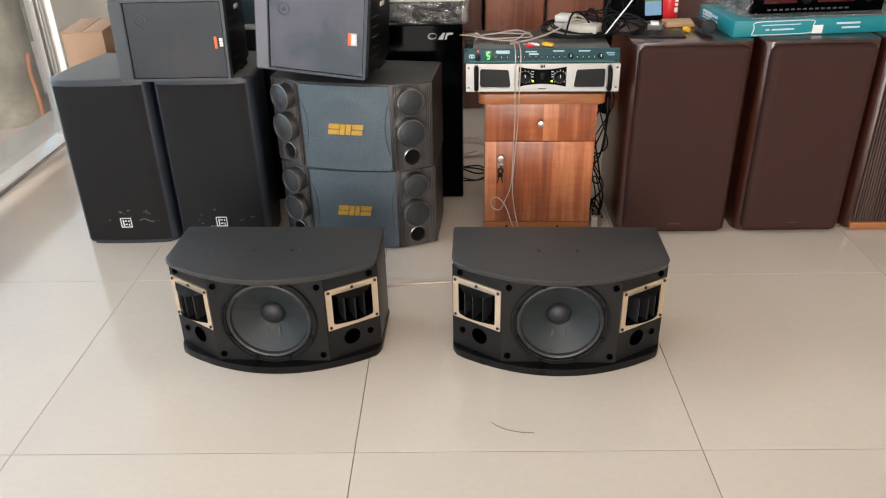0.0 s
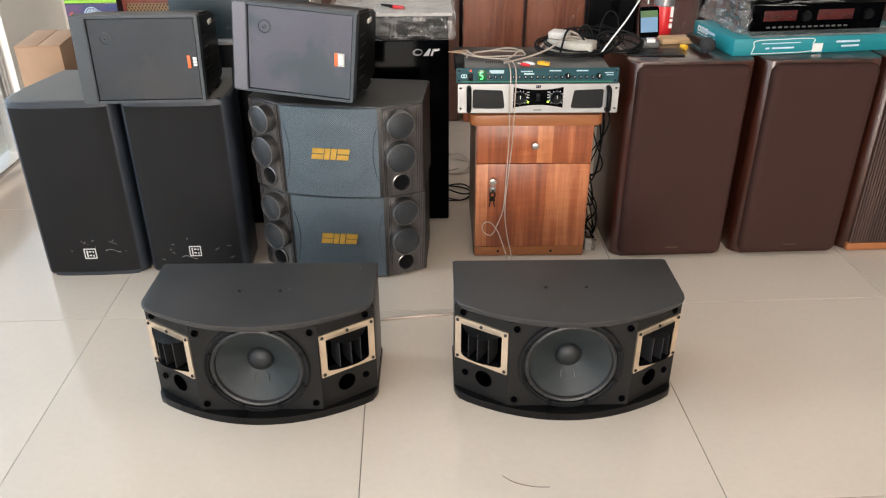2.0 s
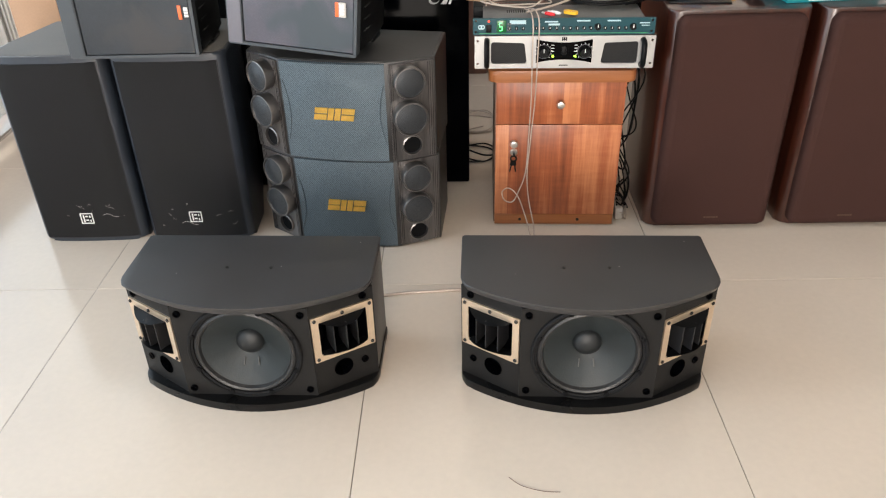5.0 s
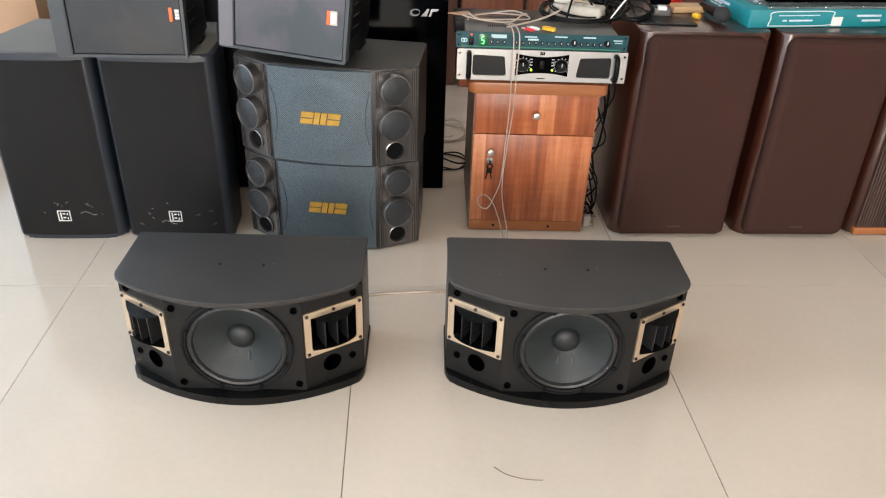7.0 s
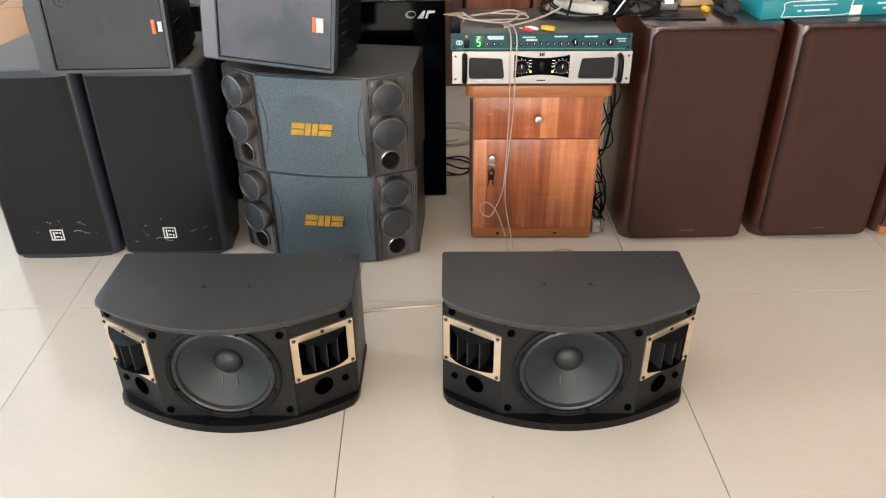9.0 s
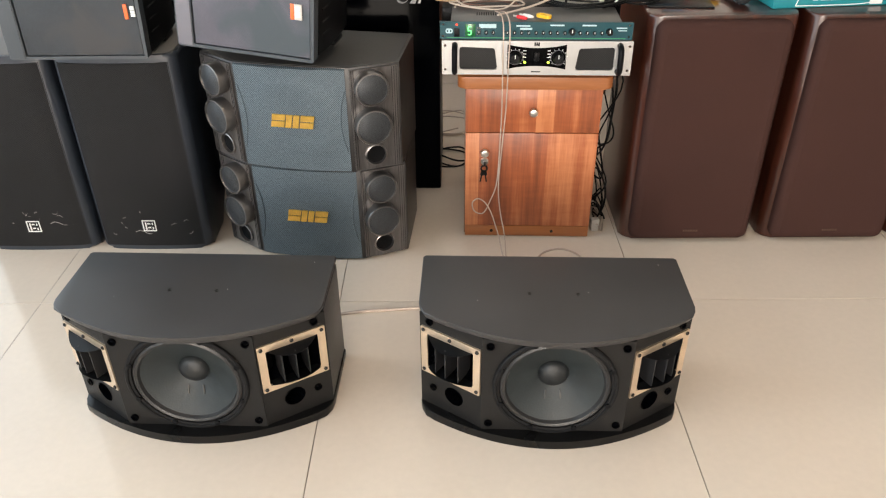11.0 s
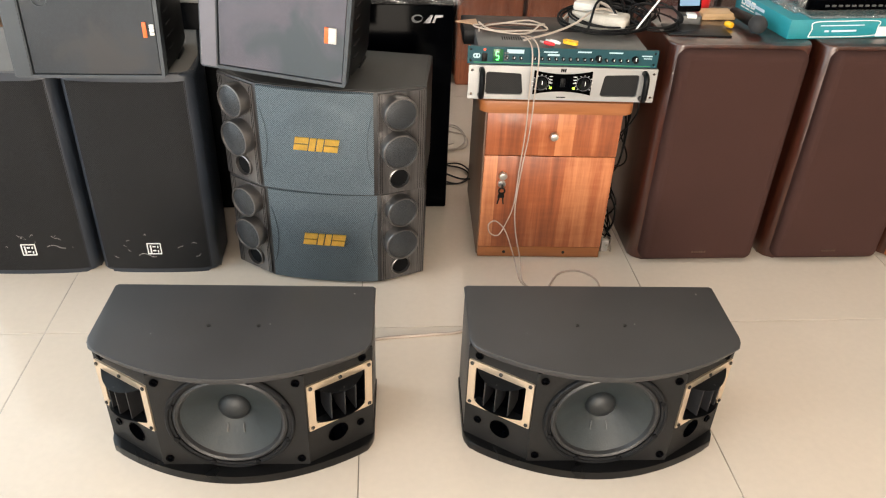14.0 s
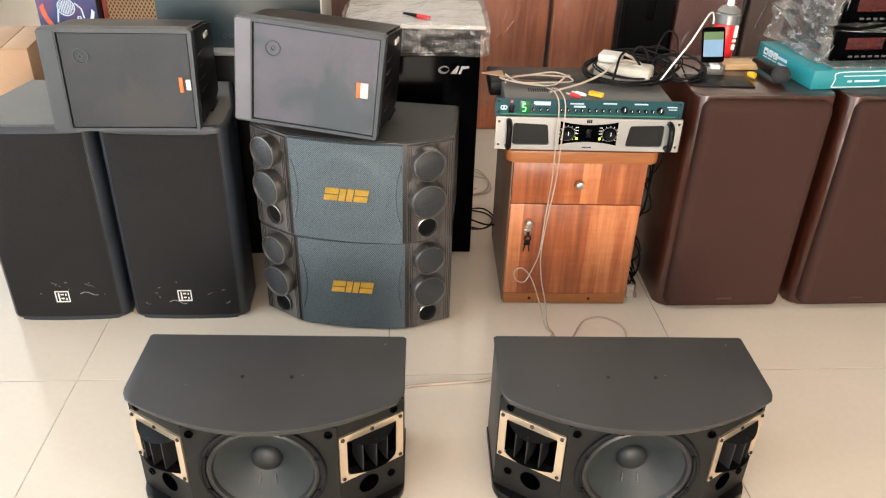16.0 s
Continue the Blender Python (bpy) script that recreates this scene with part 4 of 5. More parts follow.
BLUEBLACK = material("blue_black_card", (0.014, 0.026, 0.03), 0.4, 0, 0.2, 5, 200, 0.1)
PHONEBLUE = glow("phone_blue", (0.11, 0.22, 0.35), 0.12)
PHONEGREEN = glow("phone_green", (0.05, 0.11, 0.035), 0.08)
PINE = wood("pale_pine", (0.42, 0.26, 0.13), (0.58, 0.4, 0.22), "x", 12, 0.5, 0.0)
FABRIC = material("mic_foam", (0.02, 0.02, 0.021), 0.9, 0, 0.3, 60, 500, 0.6)
REDGLASS = material("red_display", (0.045, 0.004, 0.004), 0.2, 0, 0.3, 30, 90, 0.0)

# ---- second row, behind the front speakers ----
caf = thing("gloss_black_speaker", pose(-0.225, 2.926, 0, 0, 0, -1.0), "tall glossy black floor-standing speaker with silver badge", "speaker")
part("cabinet", box(-0.195, 0.195, 0.006, 0.36, 0.0, 0.672, 0.006, 3), PLASTIC, caf)
part("front_panel", box(-0.194, 0.194, 0.0, 0.007, 0.006, 0.667, 0.003), GLOSSBLACK, caf, "glossy black front panel")
DULLCHROME = material("dull_chrome", (0.2, 0.2, 0.21), 0.3, 0.9, 0.1)
swoosh = board([(0.088 + 0.016 * math.cos(2 * math.pi * i / 24) + 0.002 * math.sin(2 * math.pi * i / 24), 0.628 + 0.0115 * math.sin(2 * math.pi * i / 24)) for i in range(24)],
               [[(0.0905 + 0.0125 * math.cos(2 * math.pi * i / 20), 0.6288 + 0.0078 * math.sin(2 * math.pi * i / 20)) for i in range(20)]], -0.003, 0.0)
part("badge", swoosh, DULLCHROME, caf, "silver badge ring")
part("badge", board([(0.108, 0.6165), (0.126, 0.6165), (0.134, 0.6395), (0.127, 0.6395)], [], -0.003, 0.0), DULLCHROME, caf, "silver badge wedge")
part("badge", board([(0.132, 0.6165), (0.139, 0.6165), (0.1435, 0.631), (0.162, 0.634), (0.163, 0.6395), (0.14, 0.6395)], [], -0.003, 0.0), DULLCHROME, caf, "silver badge wing")

wrapped = thing("wrapped_rack_unit", pose(-0.222, 2.915, 0.674, 0, 0, -1.5), "black rack unit wrapped in cloudy film on a speaker", "rack unit")
part("chassis", box(-0.19, 0.19, 0.01, 0.3, 0.002, 0.075, 0.003), PLASTIC, wrapped)
lines = bmesh.new()
for i in range(26):
    box(-0.1 + i * 0.0045, -0.098 + i * 0.0045, 0.006, 0.0105, 0.012, 0.066, 0, bm=lines)
part("vent_slots", lines, STEEL, wrapped, smooth=False)
part("paper_sheet", crumple(-0.2, 0.2, 0.0, 0.31, 0.076, 0.084, 0.004, 9, 3.0), PAPER, wrapped, "crumpled pale grey protective sheet")
part("stretch_film", crumple(-0.203, 0.205, -0.006, 0.315, 0.001, 0.088, 0.014, 18, 5.0), FILM, wrapped, "crinkled clear stretch film", smooth=False)
pen = thing("marker_pen", pose(-0.215, 2.985, 0.768, 0, 4, -24), "red and black marker pen lying on wrapping", "pen")
part("cap", lathe([(0, 0.0), (0.006, 0.001), (0.0065, 0.04), (0, 0.041)], 12, "x"), RED, pen, "red pen cap")
part("barrel", lathe([(0, -0.045), (0.003, -0.044), (0.005, -0.02), (0.0055, 0.0), (0, 0.0005)], 12, "x"), PLASTIC, pen)

sub = thing("black_cabinet_speaker", pose(-0.72, 2.93, 0, 0, 0, 0), "large black speaker cabinet with a pale top edge", "speaker")
part("cabinet", box(-0.26, 0.24, 0.0, 0.4, 0.0, 0.66, 0.005), PLASTIC, sub)
part("edge_trim", box(-0.262, 0.242, -0.003, 0.402, 0.6605, 0.673, 0.002), material("grey_edge_trim", (0.22, 0.21, 0.2), 0.5), sub, "pale edge trim")
carton_black = solo("flat_dark_box", box(-0.225, 0.24, 0, 0.3, 0, 0.15, 0.002), BLUEBLACK, "long blue-black cardboard box lying on a speaker", "box", pose(-0.727, 2.965, 0.6735, 0, 0, -0.8))
bars = bmesh.new()
for i in range(7):
    board(circle(-0.04 + i * 0.017, 0.035, 0.006, 14), [circle(-0.04 + i * 0.017, 0.035, 0.0042, 14)], -0.0012, 0.0002, bars)
part("print_mark", bars, material("dim_print", (0.05, 0.07, 0.075), 0.4, 0, 0.1), carton_black, "dim grey print along the side", smooth=False)
part("tape_edge", box(0.237, 0.2412, -0.0012, 0.301, 0.0, 0.151, 0), PALETRIM, carton_black, "pale worn box edge", smooth=False)
pale_lid = solo("card_sheet", box(-0.215, 0.225, 0.0, 0.27, 0, 0.006, 0.001), PAPER, "pale thin card sheet on top of a dark box", "box", pose(-0.727, 2.972, 0.8242, 0, 0, -1))
flyer = thing("printed_flat_box", pose(-0.62, 3.1, 0.831, 0, 0, -3), "dark flat box with a blue printed top edge", "box")
part("carton", box(-0.13, 0.15, 0, 0.2, 0, 0.045, 0.002), INK, flyer)
part("print_panel", box(-0.12, -0.03, -0.0015, 0.0, 0.01, 0.038, 0), BLUEPRINT, flyer, smooth=False)

# ---- lattice-front radio and lamp carton on a low shelf speaker ----
plinth_sp = thing("brown_cabinet_speaker", pose(-1.3, 3.47, 0, 0, 0, 0), "dull brown speaker cabinet carrying boxes", "speaker")
part("cabinet", box(-0.23, 0.24, 0.0, 0.34, 0.0, 0.5, 0.004), DULLBROWN, plinth_sp)
radio = thing("lattice_speaker", pose(-1.2, 3.55, 0.5005, 0, 0, -2), "small red-brown wooden speaker with tan lattice front", "speaker")
part("case", board(rect(-0.105, 0.105, 0, 0.2), [rect(-0.09, 0.09, 0.014, 0.186)], 0, 0.2), REDVENEER, radio, "reddish wooden case", smooth=False)
lat = bmesh.new()
for i in range(-9, 20):
    for s in (-1, 1):
        z0, z1 = 0.014, 0.186
        xa = -0.09 + i * 0.0135
        xb = xa + s * (z1 - z0) * 0.62
        p, q = Vector((xa, 0, z0)), Vector((xb, 0, z1))
        lo, hi = -0.09, 0.09
        dx = q.x - p.x
        t0, t1 = sorted(((lo - p.x) / dx, (hi - p.x) / dx))
        t0, t1 = max(t0, 0), min(t1, 1)
        if t1 - t0 < 0.05:
            continue
        a, b = p.lerp(q, t0), p.lerp(q, t1)
        n = Vector((-(b.z - a.z), 0, b.x - a.x)).normalized() * 0.0017
        y = 0.004 if s > 0 else 0.0055
        f = [lat.verts.new(c) for c in (a + n + Vector((0, y, 0)), a - n + Vector((0, y, 0)), b - n + Vector((0, y, 0)), b + n + Vector((0, y, 0)))]
        g = [lat.verts.new(v.co + Vector((0, 0.0025, 0))) for v in f]
        lat.faces.new(f)
        for j in range(4):
            lat.faces.new((f[j], f[(j + 1) % 4], g[(j + 1) % 4], g[j]))
part("lattice", lat, TAN, radio, "tan woven lattice grille", smooth=False)
part("backing", box(-0.0895, 0.0895, 0.012, 0.016, 0.0145, 0.1855, 0), DULLBROWN, radio, smooth=False)

led = thing("lamp_carton", pose(-1.407, 3.5, 0.5005, 0, 0, 2), "black printed carton for a stage lamp, green stripe", "box")
part("carton", box(-0.1, 0.1, 0, 0.18, 0, 0.272, 0.002), INK, led)
part("picture_panel", box(-0.099, 0.099, -0.001, 0.0003, 0.004, 0.192, 0), smeared(material("night_blue_print", (0.03, 0.045, 0.13), 0.3, 0, 0.4, 14, 60, 0.0), (0.09, 0.05, 0.13), 9, 0.4, 0.65), led, "dark blue printed lower panel", smooth=False)
sweep = [(0.09 * math.cos(radians(a)), 0.158 + 0.105 * math.sin(radians(a))) for a in range(182, 262, 8)]
part("picture_glow", board(sweep + [(x * 0.84, z + 0.012) for x, z in sweep[::-1]], [], -0.0016, -0.0008), REDPRINT, led, "red-orange printed arc", smooth=False)
sweep = [(0.092 * math.cos(radians(a)), 0.158 + 0.105 * math.sin(radians(a))) for a in range(285, 352, 8)]
part("picture_glow", board(sweep + [(x * 0.9, z + 0.01) for x, z in sweep[::-1]], [], -0.0016, -0.0008), PALEPRINT, led, "pale blue printed arc", smooth=False)
lampic = board(circle(-0.002, 0.153, 0.03, 24), [circle(-0.002, 0.153, 0.0265, 24)], -0.0024, -0.0012)
board([(-0.04, 0.101), (-0.035, 0.101), (-0.026, 0.146), (-0.031, 0.149)], [], -0.0024, -0.0012, lampic)
board([(0.05, 0.116), (0.055, 0.116), (0.05, 0.149), (0.03, 0.169), (0.027, 0.166), (0.046, 0.147)], [], -0.0024, -0.0012, lampic)
board([(0.028, 0.111), (0.045, 0.111), (0.042, 0.123), (0.031, 0.123)], [(circle(0.0365, 0.117, 0.0035, 10))], -0.0024, -0.0012, lampic)
part("picture_lamp", lampic, PALEPRINT, led, "pale outlined lamp drawing", smooth=False)
dots = bmesh.new()
for i in range(-4, 5):
    half = math.sqrt(max(0.0, 0.024 ** 2 - (i * 0.0055) ** 2))
    box(-0.002 + i * 0.0055 - 0.0016, -0.002 + i * 0.0055 + 0.0016, -0.0022, -0.0008, 0.153 - half, 0.153 + half, 0, bm=dots)
part("picture_dots", dots, PALEPRINT, led, smooth=False)
part("stripe", box(-0.0985, 0.0985, -0.0014, 0.0003, 0.198, 0.2085, 0), GREENSTRIPE, led, "lime green stripe", smooth=False)
txt = bpy.data.curves.new("lettering", "FONT")
txt.body, txt.size, txt.extrude = "LED PAR LIGHT", 0.018, 0.0004
probe = bpy.data.objects.new("lettering", txt)
scene.collection.objects.link(probe)
bpy.context.view_layer.update()
lettering = bpy.data.meshes.new_from_object(probe)
bpy.data.objects.remove(probe)
lettering.materials.append(GREENPALE)
word = new("lettering", lettering)
word.parent = led
word.matrix_basis = pose(-0.04, -0.0012, 0.2145, 90, 0, 0)

crate = thing("brown_carton", pose(-1.45, 3.06, 0, 0, 0, 6), "plain brown cardboard carton, closed", "box")
part("carton", box(-0.075, 0.075, 0.0, 0.26, 0.0, 0.632, 0.003), CARD, crate)
part("flap", box(-0.076, -0.001, -0.001, 0.261, 0.6325, 0.636, 0.001), CARD, crate)
part("flap", box(0.001, 0.076, -0.001, 0.261, 0.6325, 0.6355, 0.001), CARD, crate)
ink = tube([(-0.05, -0.001, 0.47), (-0.042, -0.001, 0.482), (-0.033, -0.001, 0.474), (-0.04, -0.001, 0.466), (-0.02, -0.001, 0.47)], 0.0012, 6, 4)
part("pen_mark", ink, INK, crate, "small scribbled mark")


# ---- back row ----
def wrapped_speaker(m, w, h, mat, label, film=FILM):
    t = thing("wrapped_tall_speaker", m, label, "speaker", "back row of wrapped speakers")
    part("cabinet", box(-w / 2, w / 2, 0, 0.34, 0.0, h, 0.012, 3), mat, t)
    part("stretch_film", crumple(-w / 2 - 0.003, w / 2 + 0.003, -0.004, 0.345, 0.12, h + 0.002, 0.006, 14, w * 9), film, t, "clear stretch film with creases")
    # Pale tubes over the front draw the film's white highlights.
    rr = random.Random(int(w * 1000))
    for k in range(26):
        x, z = rr.uniform(-w / 2 + 0.01, w / 2 - 0.06), rr.uniform(0.34, 0.8)
        dx, dz = rr.uniform(0.005, 0.06), rr.choice((rr.uniform(-0.02, 0.03), rr.uniform(0.03, 0.12)))
        part("film_glint", tube([(x, -0.0135, z), (x + dx * 0.5, -0.015, z + dz * 0.55), (x + dx, -0.0135, z + dz)], rr.uniform(0.0004, 0.0008), 5, 4), GLINT, t)
    return t


wrapped_speaker(pose(0.24, 4.03, 0, 0, 0, 0), 0.285, 1.0, WRAPWOOD, "tall orange-brown veneer speaker wrapped in film")
wrapped_speaker(pose(0.532, 4.0, 0, 0, 0, 0), 0.272, 1.02, WRAPWOOD, "tall orange-brown wooden speaker in creased clear film")
stage = thing("stage_speaker", pose(0.775, 3.93, 0, 0, 0, -3), "tall black plastic stage speaker with a carrying handle", "speaker")
part("cabinet", board(rect(-0.105, 0.105, 0, 1.0, 0.03), [rect(-0.005, 0.035, 0.53, 0.64, 0.012)], 0, 0.03), PLASTIC, stage)
part("shell", box(-0.103, 0.103, 0.031, 0.32, 0.0, 0.995, 0.02, 3), RUBBER, stage)
part("handle_cup", box(-0.02, 0.05, 0.0255, 0.0335, 0.51, 0.66, 0.003), BLACK, stage, "recessed handle")
part("edge_rib", box(-0.098, -0.088, -0.006, 0.001, 0.02, 0.98, 0.003), PLASTIC, stage)
wrapped_speaker(pose(1.05, 3.95, 0, 0, 0, 0), 0.28, 0.95, REDVENEER, "tall dark red veneer speaker in cloudy film", FILM2)
wrapped_speaker(pose(1.4, 3.95, 0, 0, 0, 0), 0.36, 0.95, DULLBROWN, "tall dark brown wooden speaker in clear film")
wrapped_speaker(pose(1.8, 3.95, 0, 0, 0, 0), 0.36, 0.98, DULLBROWN, "tall dull brown wooden speaker in clear film")
low_brown = thing("low_brown_speaker", pose(-0.06, 4.05, 0, 0, 0, 0), "dull brown speaker cabinet on the floor", "speaker")
part("cabinet", box(-0.14, 0.14, 0.0, 0.3, 0.0, 0.9, 0.008), DULLBROWN, low_brown)
dark_rack = thing("dark_wall_rack", pose(-0.75, 3.9, 0, 0, 0, 0), "dark brown speaker cabinets stacked against the wall", "rack")
part("cabinet", box(-0.4, 0.4, 0, 0.4, 0, 1.3, 0.006), DULLBROWN, dark_rack)
dark_rack2 = copy_thing(dark_rack, pose(2.55, 3.9, 0, 0, 0, 0))

# ---- on top of the tall brown speakers ----
Z = 0.6675
pad = solo("flat_black_pad", prism(rect(-0.085, 0.085, -0.045, 0.05, 0.004), 0, 0.004, 0.001), PLASTIC, "thin flat black pad lying on a speaker", "pad", pose(0.605, 2.715, Z, 0, 0, -5))
plank = solo("pine_offcut", box(-0.05, 0.05, -0.03, 0.03, 0, 0.018, 0.002), PINE, "pale pine offcut lying on a speaker", "wood offcut", pose(0.707, 2.85, Z, 0, 0, 4))
stand = thing("phone_dock", pose(0.612, 2.795, Z, 0, 0, -8), "small grey dock with a white plug holding a phone upright", "dock")
part("base", prism(rect(-0.028, 0.028, -0.03, 0.03, 0.008), 0, 0.026, 0.003), STEEL, stand)
part("plug", box(-0.014, 0.012, -0.033, -0.006, 0.02, 0.031, 0.002), WHITE, stand, "white connector plug")
phone = thing("smartphone", pose(0.606, 2.79, Z + 0.0305, -20, -4, -8), "black smartphone with a lit screen in a dock", "phone")
part("case", board(rect(-0.031, 0.031, 0, 0.096, 0.009), [], -0.004, 0.005), GLOSSBLACK, phone)
scr = part("screen", board(rect(-0.0265, 0.0265, 0.016, 0.083, 0.001), [], -0.005, -0.0042), PHONEBLUE, phone, "lit blue screen", smooth=False)
part("picture", board(rect(-0.0265, 0.0265, 0.062, 0.083), [], -0.0056, -0.0051), PHONEGREEN, scr, "green picture area on the screen", smooth=False)
can = thing("spray_can", pose(0.696, 2.955, Z), "red spray can with grey shoulder and white nozzle", "can")
part("body", lathe([(0, 0), (0.031, 0), (0.033, 0.004), (0.033, 0.1), (0.031, 0.105)], 28, "z"), RED, can)
part("shoulder", lathe([(0.033, 0.1), (0.0345, 0.102), (0.0345, 0.127), (0.032, 0.13), (0.033, 0.134), (0.029, 0.14), (0.02, 0.148), (0.012, 0.151), (0, 0.152)], 28, "z"), material("can_metal", (0.3, 0.3, 0.3), 0.35, 0.7, 0.15), can, "grey metal shoulder")
part("nozzle", lathe([(0.01, 0.151), (0.01, 0.163), (0.007, 0.171), (0, 0.172)], 14, "z"), WHITE, can, "white spray nozzle")
stripe = bmesh.new()
for z0, z1 in ((0.03, 0.045), (0.052, 0.06), (0.066, 0.1)):
    box(0.014, 0.024, -0.0335, -0.026, z0, z1, 0, bm=stripe)
part("print_bar", stripe, WHITE, can, "white print bars", smooth=False)
mic = thing("microphone", pose(0.768, 2.705, Z + 0.0245, 0, 0, 2), "black microphone with a foam ball head lying down", "microphone")
part("head", lathe([(0, -0.026), (0.012, -0.023), (0.021, -0.014), (0.0245, 0), (0.021, 0.014), (0.014, 0.021)], 20, "y"), FABRIC, mic, "black foam ball head")
part("barrel", lathe([(0.0145, 0.018), (0.016, 0.03), (0.012, 0.15), (0.01, 0.155), (0, 0.155)], 18, "y"), PLASTIC, mic, "", pose(0, 0, 0, -3, 0, 0))
solo("orange_plug", lathe([(0, 0), (0.008, 0.001), (0.009, 0.016), (0.006, 0.024), (0, 0.025)], 14, "y"), YELLOW, "small orange plastic plug on a speaker", "plug", pose(0.715, 2.74, Z + 0.0095, 0, 0, 30))

tb = thing("teal_carton", pose(0.832, 2.655, Z, 0, 0, 6.0), "flat teal cardboard box with white print", "box")
part("carton", box(0, 0.62, 0, 0.285, 0, 0.052, 0.002), TEALCARD, tb)
pr = bmesh.new()
for i in range(3):
    board(rect(-0.012 + i * 0.026, 0.008 + i * 0.026, 0.0, 0.018), [rect(-0.009 + i * 0.026, 0.005 + i * 0.026, 0.004, 0.012)], -0.001, 0.0003, pr)
    box(-0.012 + i * 0.026, 0.008 + i * 0.026, -0.001, 0.0003, -0.008, -0.005, 0, bm=pr)
part("print_mark", pr, WHITE, tb, "row of white square icons", pose(-0.0005, 0.24, 0.026, 0, 0, -90), smooth=False)
for x0, x1, z0, z1 in ((-0.1, 0.0, 0.004, 0.012), (-0.04, 0.0, -0.01, -0.004)):
    part("print_bar", box(x0, x1, -0.001, 0.0003, z0, z1, 0), PALEPRINT, tb, "", pose(-0.0005, 0.13, 0.028, 0, 0, -90), smooth=False)
frame_print = tube([(0.06, -0.001, 0.006), (0.16, -0.001, 0.005), (0.26, -0.001, 0.008), (0.262, -0.001, 0.03), (0.258, -0.001, 0.046), (0.16, -0.001, 0.047), (0.07, -0.001, 0.045), (0.066, -0.001, 0.026), (0.06, -0.001, 0.006)], 0.0013, 6, 4)
part("print_frame", frame_print, WHITE, tb, "torn white tape outline")
for x0, x1, z0, z1 in ((0.105, 0.118, 0.018, 0.023), (0.126, 0.2, 0.018, 0.023), (0.09, 0.22, 0.034, 0.0365), (0.34, 0.42, 0.03, 0.036), (0.36, 0.42, 0.016, 0.022)):
    part("print_bar", box(x0, x1, -0.001, 0.0003, z0, z1, 0), PALEPRINT, tb, "white print bar", smooth=False)
part("label", box(0.262, 0.296, -0.0014, 0.0003, 0.004, 0.03, 0), WHITE, tb, "small white hatched sticker", smooth=False)


def av_unit(m, label, seed):
    t = thing("wrapped_receiver", m, label, "receiver", "stack of wrapped receivers")
    part("chassis", box(0, 0.44, 0.004, 0.26, 0.004, 0.082, 0.003), PLASTIC, t)
    fp = part("front_panel", box(0.0, 0.44, -0.004, 0.004, 0.004, 0.084, 0.003), GLOSSBLACK, t)
    for x0, x1 in ((0.035, 0.145), (0.215, 0.335)):
        part("display", box(x0, x1, -0.006, -0.003, 0.036, 0.068, 0.001), REDGLASS, t, "dark red display window")
    for i in range(14):
        part("button", box(0.05 + i * 0.02, 0.062 + i * 0.02, -0.0065, -0.003, 0.014, 0.019, 0.0008, 1), STEEL, fp)
    for x in (0.175, 0.385):
        part("knob", lathe([(0.016, -0.004), (0.0145, -0.016), (0, -0.017)], 22, "y", at=(x, 0, 0.05)), PLASTIC, t, "black rotary knob")
    skin = crumple(-0.032, 0.47, 0.0, 0.27, 0.0, 0.088, 0.018, 20, seed)
    bmesh.ops.delete(skin, geom=[f for f in skin.faces if f.calc_center_median().y < 0.006 and -0.01 < f.calc_center_median().x < 0.45], context="FACES")
    if seed < 8:
        part("film_skirt", crumple(-0.02, 0.47, -0.06, 0.0, 0.0, 0.004, 0.006, 14, 2.0), FILM2, t, "loose film spread under the unit")
    part("stretch_film", skin, FILM2, t, "crinkled stretch film", smooth=False)
    # More highlight streaks as tubes, at the left edge and along the top.
    rr = random.Random(int(seed))
    for k in range(9):
        x, z = rr.uniform(-0.04, 0.0), rr.uniform(0.005, 0.05)
        y = rr.uniform(-0.016, -0.004)
        part("film_glint", tube([(x, y, z), (x + rr.uniform(-0.006, 0.012), y - 0.003, z + rr.uniform(0.012, 0.02)), (x + rr.uniform(-0.01, 0.02), y, z + rr.uniform(0.025, 0.04))], rr.uniform(0.0003, 0.0006), 5, 3), GLINT, t)
    for k in range(7):
        x = rr.uniform(0.0, 0.3)
        z = rr.uniform(0.084, 0.094)
        part("film_glint", tube([(x, -0.006, z), (x + 0.03, -0.009, z + rr.uniform(-0.004, 0.004)), (x + rr.uniform(0.06, 0.14), -0.006, z + rr.uniform(-0.006, 0.006))], rr.uniform(0.0004, 0.0007), 5, 3), GLINT, t)
    return t


av_unit(pose(0.905, 2.728, Z + 0.0535, 0, 0, 5), "black audio receiver wrapped in crinkled film on a teal box", 7.0)
av_unit(pose(0.935, 2.775, Z + 0.1445, 0, 0, 4), "black audio receiver in film stacked on another receiver", 11.0)

# ---- power strip, plugs and cables ----
LID = 0.6635
strip = thing("power_strip", pose(0.35, 2.765, 0.6575, 0, 0, -28), "white plastic power strip with scuffed top", "power strip")
part("body", box(-0.078, 0.078, -0.034, 0.034, 0.0, 0.044, 0.01, 3), material("aged_white_plastic", (0.42, 0.39, 0.34), 0.45, 0, 0.2), strip)
for i in range(3):
    part("socket", box(-0.055 + i * 0.04, -0.03 + i * 0.04, -0.012, 0.012, 0.0435, 0.0455, 0.001), PALETRIM, strip)
part("adapter", box(-0.07, -0.01, -0.03, 0.024, 0.0458, 0.068, 0.005, 2), PALETRIM, strip, "white mains adapter plugged in")


def cable(points, r, mat, label, name="cable"):
    return solo(name, tube(points, r, 8, 7), mat, label, "cable")


rnd = random.Random(4)


